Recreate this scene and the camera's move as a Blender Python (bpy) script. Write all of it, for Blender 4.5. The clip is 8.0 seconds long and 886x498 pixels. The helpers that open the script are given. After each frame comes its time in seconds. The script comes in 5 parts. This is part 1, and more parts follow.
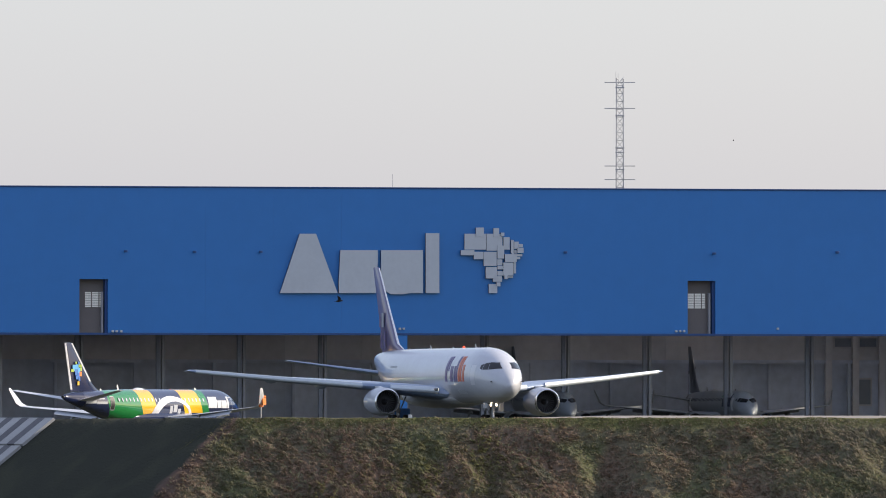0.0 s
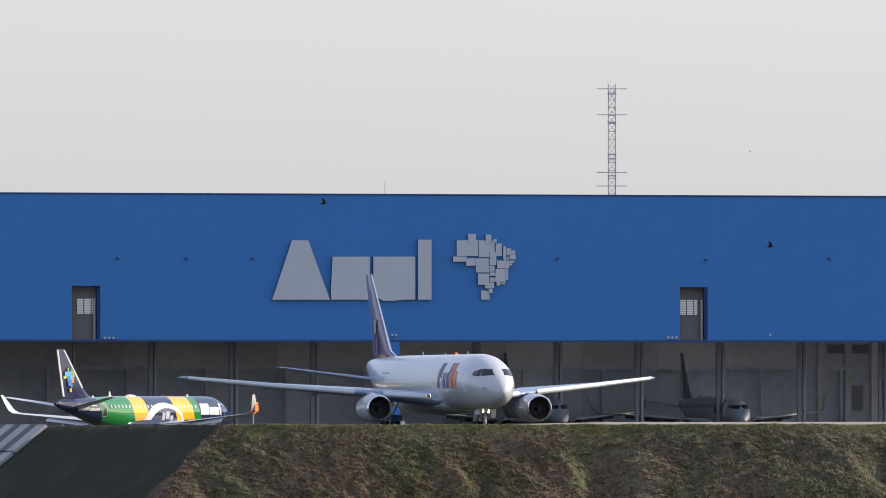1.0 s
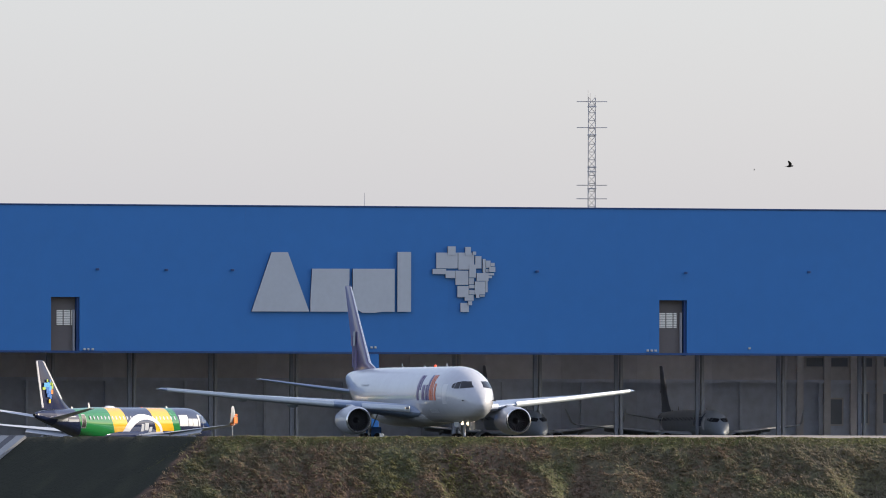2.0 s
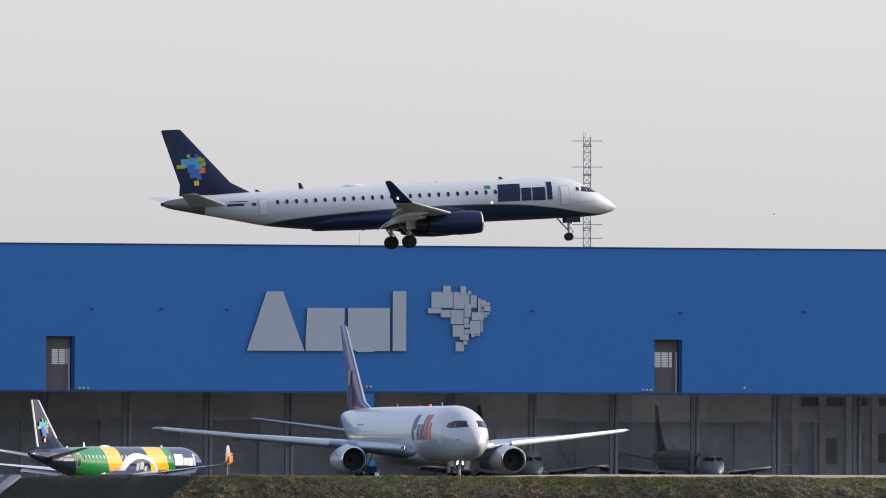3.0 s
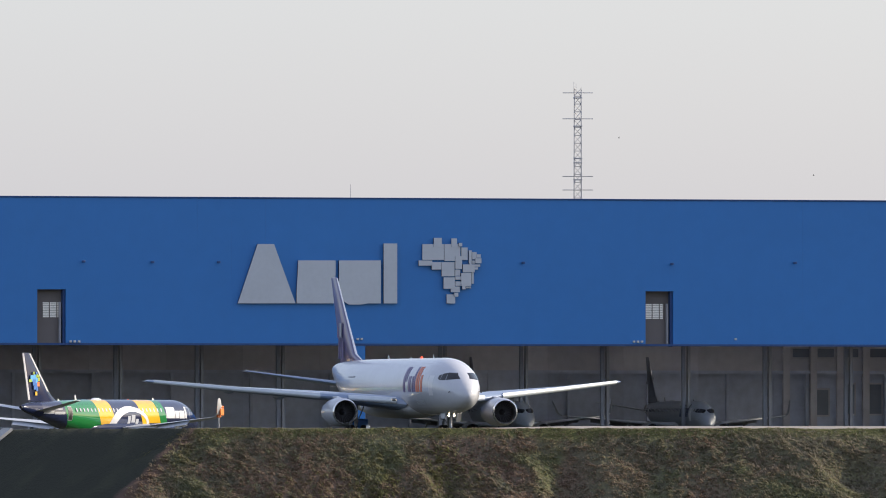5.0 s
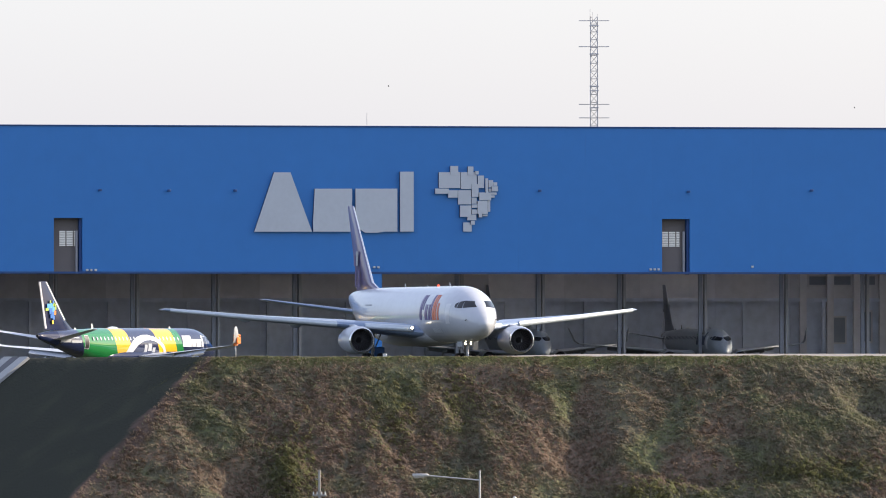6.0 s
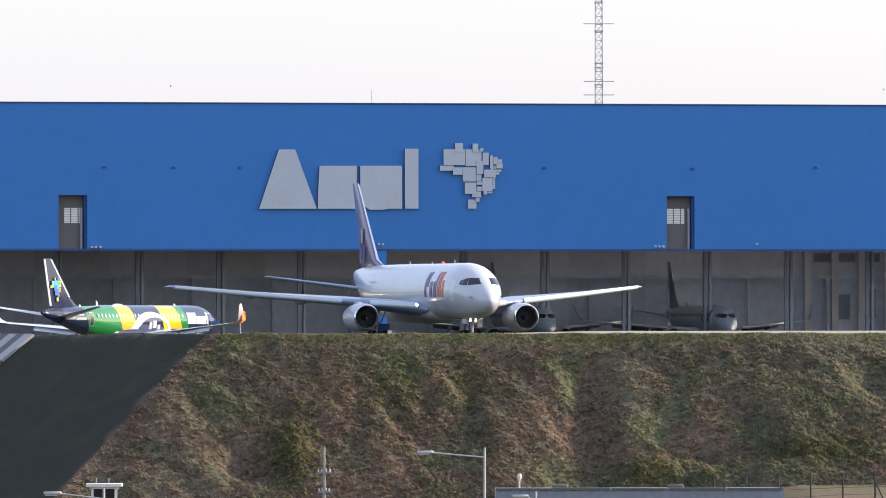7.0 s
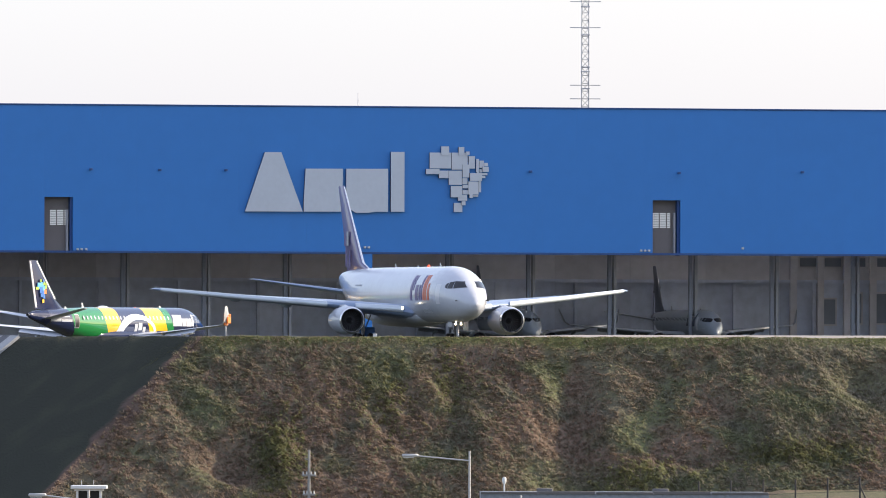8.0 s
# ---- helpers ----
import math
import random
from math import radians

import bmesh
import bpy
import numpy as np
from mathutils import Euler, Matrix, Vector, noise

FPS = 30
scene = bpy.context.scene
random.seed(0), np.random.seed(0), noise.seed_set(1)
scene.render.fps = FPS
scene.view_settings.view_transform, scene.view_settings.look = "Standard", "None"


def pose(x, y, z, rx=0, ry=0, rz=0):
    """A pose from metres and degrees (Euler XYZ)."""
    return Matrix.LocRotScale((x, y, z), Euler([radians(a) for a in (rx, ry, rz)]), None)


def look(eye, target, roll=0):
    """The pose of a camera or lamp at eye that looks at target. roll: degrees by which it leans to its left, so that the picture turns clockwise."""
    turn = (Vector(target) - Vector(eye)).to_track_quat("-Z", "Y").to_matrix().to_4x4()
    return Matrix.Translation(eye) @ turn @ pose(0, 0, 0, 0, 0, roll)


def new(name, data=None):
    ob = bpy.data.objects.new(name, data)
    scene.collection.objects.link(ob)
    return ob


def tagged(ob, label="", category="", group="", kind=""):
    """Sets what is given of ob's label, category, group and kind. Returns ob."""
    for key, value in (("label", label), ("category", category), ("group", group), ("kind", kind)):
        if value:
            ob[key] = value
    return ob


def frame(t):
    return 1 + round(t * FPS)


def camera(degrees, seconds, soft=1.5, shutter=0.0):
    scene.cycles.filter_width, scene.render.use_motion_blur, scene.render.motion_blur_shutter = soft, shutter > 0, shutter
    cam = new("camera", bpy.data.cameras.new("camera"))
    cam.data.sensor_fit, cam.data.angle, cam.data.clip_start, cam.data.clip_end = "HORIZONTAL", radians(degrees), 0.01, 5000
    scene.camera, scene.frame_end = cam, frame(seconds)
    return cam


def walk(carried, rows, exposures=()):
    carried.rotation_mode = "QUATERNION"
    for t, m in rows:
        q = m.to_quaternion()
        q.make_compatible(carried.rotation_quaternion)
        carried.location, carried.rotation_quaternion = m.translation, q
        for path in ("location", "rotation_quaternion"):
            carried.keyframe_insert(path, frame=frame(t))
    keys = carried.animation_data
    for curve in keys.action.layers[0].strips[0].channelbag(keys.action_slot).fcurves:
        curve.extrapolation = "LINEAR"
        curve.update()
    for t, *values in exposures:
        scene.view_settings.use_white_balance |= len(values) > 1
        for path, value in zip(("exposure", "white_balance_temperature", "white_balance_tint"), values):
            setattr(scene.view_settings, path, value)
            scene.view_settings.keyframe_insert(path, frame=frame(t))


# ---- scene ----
F = 21600.0                       # focal length in picture units of 1568 across
ZE = 13.0                         # height of the eye over the low ground
TILT = 0.780
cam = camera(math.degrees(2 * math.atan(784 / F)), 8.0, soft=1.0)
# seconds, sideways and vertical drift of the view, roll in degrees
DRIFT = [
    (0.0, 0.0, 0.0, 0.0), (0.5, -0.8, 2.8, -0.10), (1.0, -13.8, 11.5, -0.04), (1.5, -36.8, 19.3, 0.05),
    (1.7, -42.5, 21.0, 0.10), (2.8, -54.5, 92.8, 0.17), (3.0, -58.2, 102.9, 0.17), (3.2, -65.0, 108.0, 0.20),
    (3.5, -77.5, 111.5, 0.23), (4.0, -95.0, 101.2, 0.16), (4.5, -98.0, 74.4, 0.09), (5.0, -74.5, 18.3, 0.02),
    (5.2, -60.5, -12.3, 0.02), (6.3, -42.8, -129.0, -0.08), (6.5, -41.4, -137.3, -0.08), (7.0, -36.8, -149.5, -0.07),
    (7.5, -59.0, -147.6, 0.07), (8.0, -62.0, -143.6, 0.15),
]
EXPOSURE = [(0.0, -0.02), (1.5, -0.02), (2.8, -0.08), (4.5, -0.08), (5.0, -0.03), (5.6, 0.20), (6.3, 0.42), (6.5, 0.46), (8.0, 0.46)]


def aim(dx, dy, roll):
    deg = math.degrees(1 / F)
    return pose(0, 0, ZE, 90 + TILT + dy * deg, 0, dx * deg) @ pose(0, 0, 0, 0, 0, roll)


walk(cam, [(t, aim(dx, dy, r)) for t, dx, dy, r in DRIFT], EXPOSURE)

# ---- light ----
SKY, HAZE = 0.11, (0.335, 0.350, 0.462, 1)
SUN_AZ, SUN_EL = 15.2, 26.0       # degrees behind the picture plane on the right, and over the horizon
world = bpy.data.worlds.new("sky")
scene.world = world
world.use_nodes = True
wn, wl = world.node_tree.nodes, world.node_tree.links
wn.clear()
w_out = wn.new("ShaderNodeOutputWorld")
w_bg = wn.new("ShaderNodeBackground")
w_sky = wn.new("ShaderNodeTexSky")
w_sky.sky_type = "NISHITA"
w_sky.sun_disc = False
w_sky.sun_elevation = radians(SUN_EL)
w_sky.sun_rotation = radians(90 - SUN_AZ)
w_sky.air_density, w_sky.dust_density, w_sky.ozone_density = 1.0, 1.5, 1.0
w_hs = wn.new("ShaderNodeHueSaturation")
w_hs.inputs["Saturation"].default_value = 1.0
w_hs.inputs["Value"].default_value = SKY
w_haze = wn.new("ShaderNodeMix")          # thin bright haze in front of the sky
w_haze.data_type, w_haze.blend_type = "RGBA", "ADD"
w_haze.inputs["Factor"].default_value = 1.0
w_haze.inputs[7].default_value = HAZE
wl.new(w_sky.outputs[0], w_hs.inputs["Color"])
wl.new(w_hs.outputs[0], w_haze.inputs[6])
wl.new(w_haze.outputs[2], w_bg.inputs["Color"])
wl.new(w_bg.outputs[0], w_out.inputs["Surface"])
sun = new("sun", bpy.data.lights.new("sun", "SUN"))
sun.data.energy, sun.data.angle, sun.data.color = 5.5, radians(0.8), (1.0, 0.86, 0.68)
sun_way = Vector((math.cos(radians(SUN_AZ)) * math.cos(radians(SUN_EL)), math.sin(radians(SUN_AZ)) * math.cos(radians(SUN_EL)), math.sin(radians(SUN_EL))))
sun.matrix_world = look(sun_way * 900 + Vector((0, 1100, 0)), (0, 1100, 0))


# ---- materials ----
def material(name, colour, rough=0.5, metal=0.0, vary=0.12, scale=1.0, fine=12.0, bump=0.0, coat=0.0, island=0.0, rand=0.0):
    """A paint or stone with stains at one scale and grain at another."""
    m = bpy.data.materials.new(name)
    m.use_nodes = True
    n, l = m.node_tree.nodes, m.node_tree.links
    b = n["Principled BSDF"]
    b.inputs["Roughness"].default_value, b.inputs["Metallic"].default_value = rough, metal
    b.inputs["Coat Weight"].default_value = coat
    tc = n.new("ShaderNodeTexCoord")
    big, small = n.new("ShaderNodeTexNoise"), n.new("ShaderNodeTexNoise")
    big.inputs["Scale"].default_value, small.inputs["Scale"].default_value = scale, fine
    big.inputs["Detail"].default_value = small.inputs["Detail"].default_value = 4
    l.new(tc.outputs["Object"], big.inputs["Vector"])
    l.new(tc.outputs["Object"], small.inputs["Vector"])
    add = n.new("ShaderNodeMath")
    add.operation = "ADD"
    l.new(big.outputs["Fac"], add.inputs[0])
    l.new(small.outputs["Fac"], add.inputs[1])
    mr = n.new("ShaderNodeMapRange")
    mr.inputs["From Min"].default_value, mr.inputs["From Max"].default_value = 0.6, 1.4
    mr.inputs["To Min"].default_value, mr.inputs["To Max"].default_value = 1 - vary, 1 + vary
    l.new(add.outputs[0], mr.inputs["Value"])
    value = mr.outputs[0]
    if rand or island:
        src = n.new("ShaderNodeObjectInfo").outputs["Random"] if rand else n.new("ShaderNodeNewGeometry").outputs["Random Per Island"]
        amount = rand or island
        mr2 = n.new("ShaderNodeMapRange")
        mr2.inputs["To Min"].default_value, mr2.inputs["To Max"].default_value = 1 - amount, 1 + amount
        l.new(src, mr2.inputs["Value"])
        mul = n.new("ShaderNodeMath")
        mul.operation = "MULTIPLY"
        l.new(value, mul.inputs[0])
        l.new(mr2.outputs[0], mul.inputs[1])
        value = mul.outputs[0]
    sc = n.new("ShaderNodeVectorMath")
    sc.operation = "SCALE"
    sc.name = "paint"
    sc.inputs[0].default_value = colour
    l.new(value, sc.inputs["Scale"])
    l.new(sc.outputs[0], b.inputs["Base Color"])
    if bump:
        bp = n.new("ShaderNodeBump")
        bp.inputs["Strength"].default_value = bump
        bp.inputs["Distance"].default_value = 0.05
        l.new(small.outputs["Fac"], bp.inputs["Height"])
        l.new(bp.outputs[0], b.inputs["Normal"])
    return m


def banded(m, stops, field, spread=0.02):
    """Repaints a material by bands: field(nodes, links, xyz) gives a number, stops are (from, colour)."""
    n, l = m.node_tree.nodes, m.node_tree.links
    tc = n.new("ShaderNodeTexCoord")
    sp = n.new("ShaderNodeSeparateXYZ")
    l.new(tc.outputs["Object"], sp.inputs[0])
    value = field(n, l, sp)
    colour = None
    for start, rgb in stops:
        if colour is None:
            node = n.new("ShaderNodeRGB")
            node.outputs[0].default_value = (*rgb, 1)
            colour = node.outputs[0]
            continue
        step = n.new("ShaderNodeMapRange")
        step.inputs["From Min"].default_value, step.inputs["From Max"].default_value = start - spread, start + spread
        l.new(value, step.inputs["Value"])
        mix = n.new("ShaderNodeMix")
        mix.data_type = "RGBA"
        l.new(step.outputs[0], mix.inputs["Factor"])
        l.new(colour, mix.inputs[6])
        mix.inputs[7].default_value = (*rgb, 1)
        colour = mix.outputs[2]
    l.new(colour, n["paint"].inputs[0])
    return m


def calc(n, l, op, a, b=0.0):
    node = n.new("ShaderNodeMath")
    node.operation = op
    for i, v in enumerate((a, b)):
        if isinstance(v, (int, float)):
            node.inputs[i].default_value = v
        else:
            l.new(v, node.inputs[i])
    return node.outputs[0]


def curve_of(n, l, value, low, high, points):
    """A curve over low..high through points whose values lie between -2 and 2."""
    mr = n.new("ShaderNodeMapRange")
    mr.inputs["From Min"].default_value, mr.inputs["From Max"].default_value = low, high
    l.new(value, mr.inputs["Value"])
    fc = n.new("ShaderNodeFloatCurve")
    c = fc.mapping.curves[0]
    pts = [((x - low) / (high - low), (y + 2) / 4) for x, y in points]
    c.points[0].location, c.points[1].location = pts[0], pts[-1]
    for p in pts[1:-1]:
        c.points.new(*p)
    fc.mapping.update()
    l.new(mr.outputs[0], fc.inputs["Value"])
    return calc(n, l, "SUBTRACT", calc(n, l, "MULTIPLY", fc.outputs[0], 4.0), 2.0)


NAVY = (0.014, 0.022, 0.064)
M_WHITE = material("white_aircraft_paint", (0.66, 0.67, 0.70), 0.28, vary=0.05, scale=0.5, fine=3, coat=0.4)
M_BAREWING = material("grey_wing_paint", (0.52, 0.55, 0.60), 0.35, 0.1, vary=0.06, scale=0.6, fine=4)
M_BLUEWING = material("blue_grey_wing_paint", (0.24, 0.31, 0.44), 0.30, 0.1, vary=0.07, scale=0.5, fine=4)
M_SLAT = material("satin_slat_metal", (0.60, 0.65, 0.70), 0.30, 0.3, vary=0.06)
M_BRIGHT = material("polished_edge_metal", (0.80, 0.80, 0.80), 0.18, 0.9, vary=0.05)
M_NAVY = material("navy_aircraft_paint", NAVY, 0.16, vary=0.10, coat=0.0)
M_NAVY.node_tree.nodes["Principled BSDF"].inputs["Specular IOR Level"].default_value = 0.25
M_PURPLE = material("purple_paint", (0.085, 0.055, 0.20), 0.35, vary=0.08)
M_FINPURPLE = material("satin_violet_fin_paint", (0.11, 0.09, 0.22), 0.3, vary=0.1, scale=0.3, fine=2, coat=0.4)
M_ORANGE = material("orange_paint", (0.85, 0.22, 0.04), 0.4, vary=0.08)
M_REDISH = material("red_orange_paint", (0.62, 0.13, 0.05), 0.4, vary=0.08)
M_GLASS = material("dark_window_glass", (0.012, 0.014, 0.018), 0.08, vary=0.1)
M_DARK = material("dark_engine_metal", (0.03, 0.03, 0.032), 0.45, 0.4, vary=0.2)
M_FAN = material("grey_fan_blades", (0.14, 0.14, 0.15), 0.4, 0.5, vary=0.15)
M_STEEL = material("grey_steel", (0.32, 0.32, 0.33), 0.45, 0.5, vary=0.15)
M_TYRE = material("black_rubber", (0.014, 0.014, 0.015), 0.85, vary=0.2)
M_LINE = material("grey_seam_paint", (0.40, 0.42, 0.45), 0.5, vary=0.05)
M_CYAN = material("cyan_tile_paint", (0.10, 0.38, 0.72), 0.4, vary=0.05)
M_BLUE2 = material("mid_blue_tile_paint", (0.04, 0.16, 0.50), 0.4, vary=0.05)
M_YELLOW = material("yellow_paint", (0.80, 0.47, 0.02), 0.35, vary=0.05, coat=0.4)
M_GREEN = material("green_paint", (0.02, 0.22, 0.06), 0.35, vary=0.05, coat=0.4)
M_LIME = material("lime_tile_paint", (0.35, 0.48, 0.06), 0.4, vary=0.05)
M_FEATHER = material("dark_feathers", (0.012, 0.011, 0.010), 0.8, vary=0.2, scale=8, fine=60)


def glow(name, colour, strength):
    m = bpy.data.materials.new(name)
    m.use_nodes = True
    b = m.node_tree.nodes["Principled BSDF"]
    b.inputs["Base Color"].default_value = (*colour, 1)
    b.inputs["Emission Color"].default_value = (*colour, 1)
    b.inputs["Emission Strength"].default_value = strength
    return m


M_LAMP = glow("lit_landing_lamp", (1.0, 0.84, 0.58), 9)
# faint emission stands in for daylight coming through the slats
M_BACKLIT = glow("glowing_daylit_louvre", (0.80, 0.79, 0.75), 0.12)
M_BEACON = glow("lit_red_beacon", (1.0, 0.10, 0.04), 1.0)


# ---- mesh helpers ----
def mesh_of(name, bm, mat, smooth=True):
    me = bpy.data.meshes.new(name)
    bmesh.ops.recalc_face_normals(bm, faces=bm.faces)
    bm.to_mesh(me)
    bm.free()
    for m in (mat if isinstance(mat, (list, tuple)) else [mat]):
        me.materials.append(m)
    if smooth:
        me.shade_smooth()
        me.set_sharp_from_angle(angle=radians(38))
    return me


def part(name, bm, mat, parent=None, label="", smooth=True, at=None):
    ob = new(name, bm if isinstance(bm, bpy.types.Mesh) else mesh_of(name, bm, mat, smooth))
    if parent is not None:
        ob.parent = parent
    if at is not None:
        ob.matrix_basis = at
    if label:
        tagged(ob, label)
    return ob


def empty(name, at=None):
    ob = new(name)
    ob.empty_display_size = 0.5
    if at is not None:
        ob.matrix_basis = at
    return ob


def box(bm, x0, x1, y0, y1, z0, z1, bevel=0.0, m=None):
    g = bmesh.ops.create_cube(bm, size=1, matrix=Matrix.Translation(((x0 + x1) / 2, (y0 + y1) / 2, (z0 + z1) / 2)) @ Matrix.Diagonal((x1 - x0, y1 - y0, z1 - z0, 1)))
    if bevel:
        es = list({e for v in g["verts"] for e in v.link_edges})
        r = bmesh.ops.bevel(bm, geom=es, offset=bevel, segments=1, affect="EDGES")
        g["verts"] = list({v for f in r["faces"] for v in f.verts} | {v for v in g["verts"] if v.is_valid})
    if m is not None:
        bmesh.ops.transform(bm, matrix=m, verts=[v for v in g["verts"] if v.is_valid])
    return bm


def boxed(*a, **k):
    return box(bmesh.new(), *a, **k)


def rod(bm, a, b, r0, r1=None, sides=10):
    a, b = Vector(a), Vector(b)
    d = b - a
    m = Matrix.Translation((a + b) / 2) @ d.to_track_quat("Z", "Y").to_matrix().to_4x4()
    bmesh.ops.create_cone(bm, cap_ends=True, segments=sides, radius1=r0, radius2=r0 if r1 is None else r1, depth=d.length, matrix=m)
    return bm


def rodded(*a, **k):
    return rod(bmesh.new(), *a, **k)


def loft(rings, caps=True):
    """A skin over closed rings of equal count."""
    bm = bmesh.new()
    rows = [[bm.verts.new(p) for p in ring] for ring in rings]
    k = len(rings[0])
    for a, b in zip(rows, rows[1:]):
        for i in range(k):
            bm.faces.new((a[i], a[(i + 1) % k], b[(i + 1) % k], b[i]))
    if caps:
        bm.faces.new(rows[0])
        bm.faces.new(rows[-1][::-1])
    return bm


def oval(x, zc, hw, hh, k=40):
    return [(x, hw * math.sin(2 * math.pi * i / k), zc + hh * math.cos(2 * math.pi * i / k)) for i in range(k)]


def smooth_stations(keys, step):
    """Stations between the keys, eased, as (x, centre height, half width, half height)."""
    xs = [-k[0] for k in keys]
    out, x = [], xs[0]
    grid = np.unique(np.concatenate([np.arange(xs[0], xs[-1], step), xs]))
    cols = []
    for c in (1, 2, 3):
        v = [k[c] for k in keys]
        slope = [0.0] * len(v)
        for i in range(1, len(v) - 1):
            a, b = (v[i] - v[i - 1]) / (xs[i] - xs[i - 1]), (v[i + 1] - v[i]) / (xs[i + 1] - xs[i])
            slope[i] = 0 if a * b <= 0 else 2 * a * b / (a + b)
        slope[0] = (v[1] - v[0]) / (xs[1] - xs[0])
        slope[-1] = (v[-1] - v[-2]) / (xs[-1] - xs[-2])
        col = []
        for g in grid:
            i = min(max(int(np.searchsorted(xs, g, side="right")) - 1, 0), len(xs) - 2)
            h = xs[i + 1] - xs[i]
            t = (g - xs[i]) / h
            col.append((2 * t**3 - 3 * t**2 + 1) * v[i] + (t**3 - 2 * t**2 + t) * h * slope[i] + (3 * t**2 - 2 * t**3) * v[i + 1] + (t**3 - t**2) * h * slope[i + 1])
        cols.append(col)
    return [(-g, a, b, c) for g, a, b, c in zip(grid, *cols)]


def nose_keys(length, hw, hh, droop, zc):
    """A round nose whose width grows by a half-ellipse law."""
    out = []
    for f in (0.0, 0.006, 0.03, 0.08, 0.16, 0.28, 0.42, 0.60, 0.80, 1.0):
        g = max(0.02, (1 - (1 - f) ** 2.1) ** 0.56)
        out.append((-f * length, zc - droop * (1 - f) ** 2.0, hw * g, hh * g))
    return out


FOIL = [(0.0, 0.0), (0.012, 0.018), (0.05, 0.036), (0.15, 0.055), (0.32, 0.062), (0.55, 0.048), (0.8, 0.022), (1.0, 0.003)]


def foil(le, chord, thick, up=(0, 0, 1)):
    """A wing section: leading edge place, chord along -x, thickness factor, and which way is up."""
    le, up = Vector(le), Vector(up).normalized()
    pts = [le + Vector((-chord * x, 0, 0)) + up * (chord * y * thick) for x, y in FOIL]
    pts += [le + Vector((-chord * x, 0, 0)) - up * (chord * y * thick * 0.75) for x, y in FOIL[:0:-1]]
    return pts


def blade_of(sections):
    return loft([foil(*s) for s in sections])


def skin_at(stations, x, height):
    """Half width of the body at x and a height over its axis, and the outward tilt there."""
    xs = [s[0] for s in stations][::-1]
    zc, hw, hh = (float(np.interp(x, xs, [s[c] for s in stations][::-1])) for c in (1, 2, 3))
    f = max(-0.98, min(0.995, (height - zc) / hh))
    return hw * math.sqrt(1 - f * f), zc


def bow(stations, height):
    """Where the body's upper line passes a height, near the nose."""
    for (xa, ca, _, ha), (xb, cb, _, hb) in zip(stations, stations[1:]):
        if cb + hb > height:
            f = (height - ca - ha) / (cb + hb - ca - ha)
            return xa + (xb - xa) * f - 0.12
    return stations[-1][0]


def decal(stations, side, outline, lift, step=0.3):
    """A thin plate that lies on the body's flank; outline is a polygon of (x, z), convex."""
    bm = bmesh.new()
    def put(x, z, up):
        y, _ = skin_at(stations, x, z)
        return bm.verts.new((x, side * (y + up), z))
    top = [put(x, z, lift) for x, z in outline]
    low = [put(x, z, -0.02) for x, z in outline]
    bm.faces.new(top)
    k = len(top)
    for i in range(k):
        bm.faces.new((top[i], top[(i + 1) % k], low[(i + 1) % k], low[i]))
    return bm


def patch(stations, side, x0, x1, z0, z1, lift, nx=2, nz=6, lean=0.0):
    """A curved plate on the flank between two x and two heights, with a rim."""
    bm = bmesh.new()
    g = []
    for j in range(nz + 1):
        z = z0 + (z1 - z0) * j / nz
        row = []
        for i in range(nx + 1):
            x = x0 + (x1 - x0) * i / nx + lean * (z - z0)
            y, _ = skin_at(stations, x, z)
            row.append(bm.verts.new((x, side * (y + lift), z)))
        g.append(row)
    for j in range(nz):
        for i in range(nx):
            bm.faces.new((g[j][i], g[j][i + 1], g[j + 1][i + 1], g[j + 1][i]))
    edges = [e for e in bm.edges if e.is_boundary]
    r = bmesh.ops.extrude_edge_only(bm, edges=edges)
    for v in [v for v in r["geom"] if isinstance(v, bmesh.types.BMVert)]:
        v.co.y -= side * (lift + 0.03)
    return bm


def turned(profile, k=32, axis_y=0.0, axis_z=0.0):
    """A body of revolution round the x axis: profile of (x, radius)."""
    return loft([[(x, axis_y + r * math.sin(2 * math.pi * i / k), axis_z + r * math.cos(2 * math.pi * i / k)) for i in range(k)] for x, r in profile], caps=False)


def wheel_on(parent, x, y, z, r, w):
    """A wheel with tyre and rim on a leg."""
    t = part("wheel", turned_y([(-w / 2, r * 0.55), (-w / 2, r * 0.86), (-w * 0.3, r), (w * 0.3, r), (w / 2, r * 0.86), (w / 2, r * 0.55)]), M_TYRE, parent, at=pose(x, y, z))
    part("rim", turned_y([(-w * 0.42, 0.02), (-w * 0.42, r * 0.5), (-w * 0.5, r * 0.56), (w * 0.5, r * 0.56), (w * 0.42, r * 0.5), (w * 0.42, 0.02)]), M_STEEL, t)
    return t


def turned_y(profile, k=24):
    return loft([[(r * math.sin(2 * math.pi * i / k), y, r * math.cos(2 * math.pi * i / k)) for i in range(k)] for y, r in profile], caps=True)


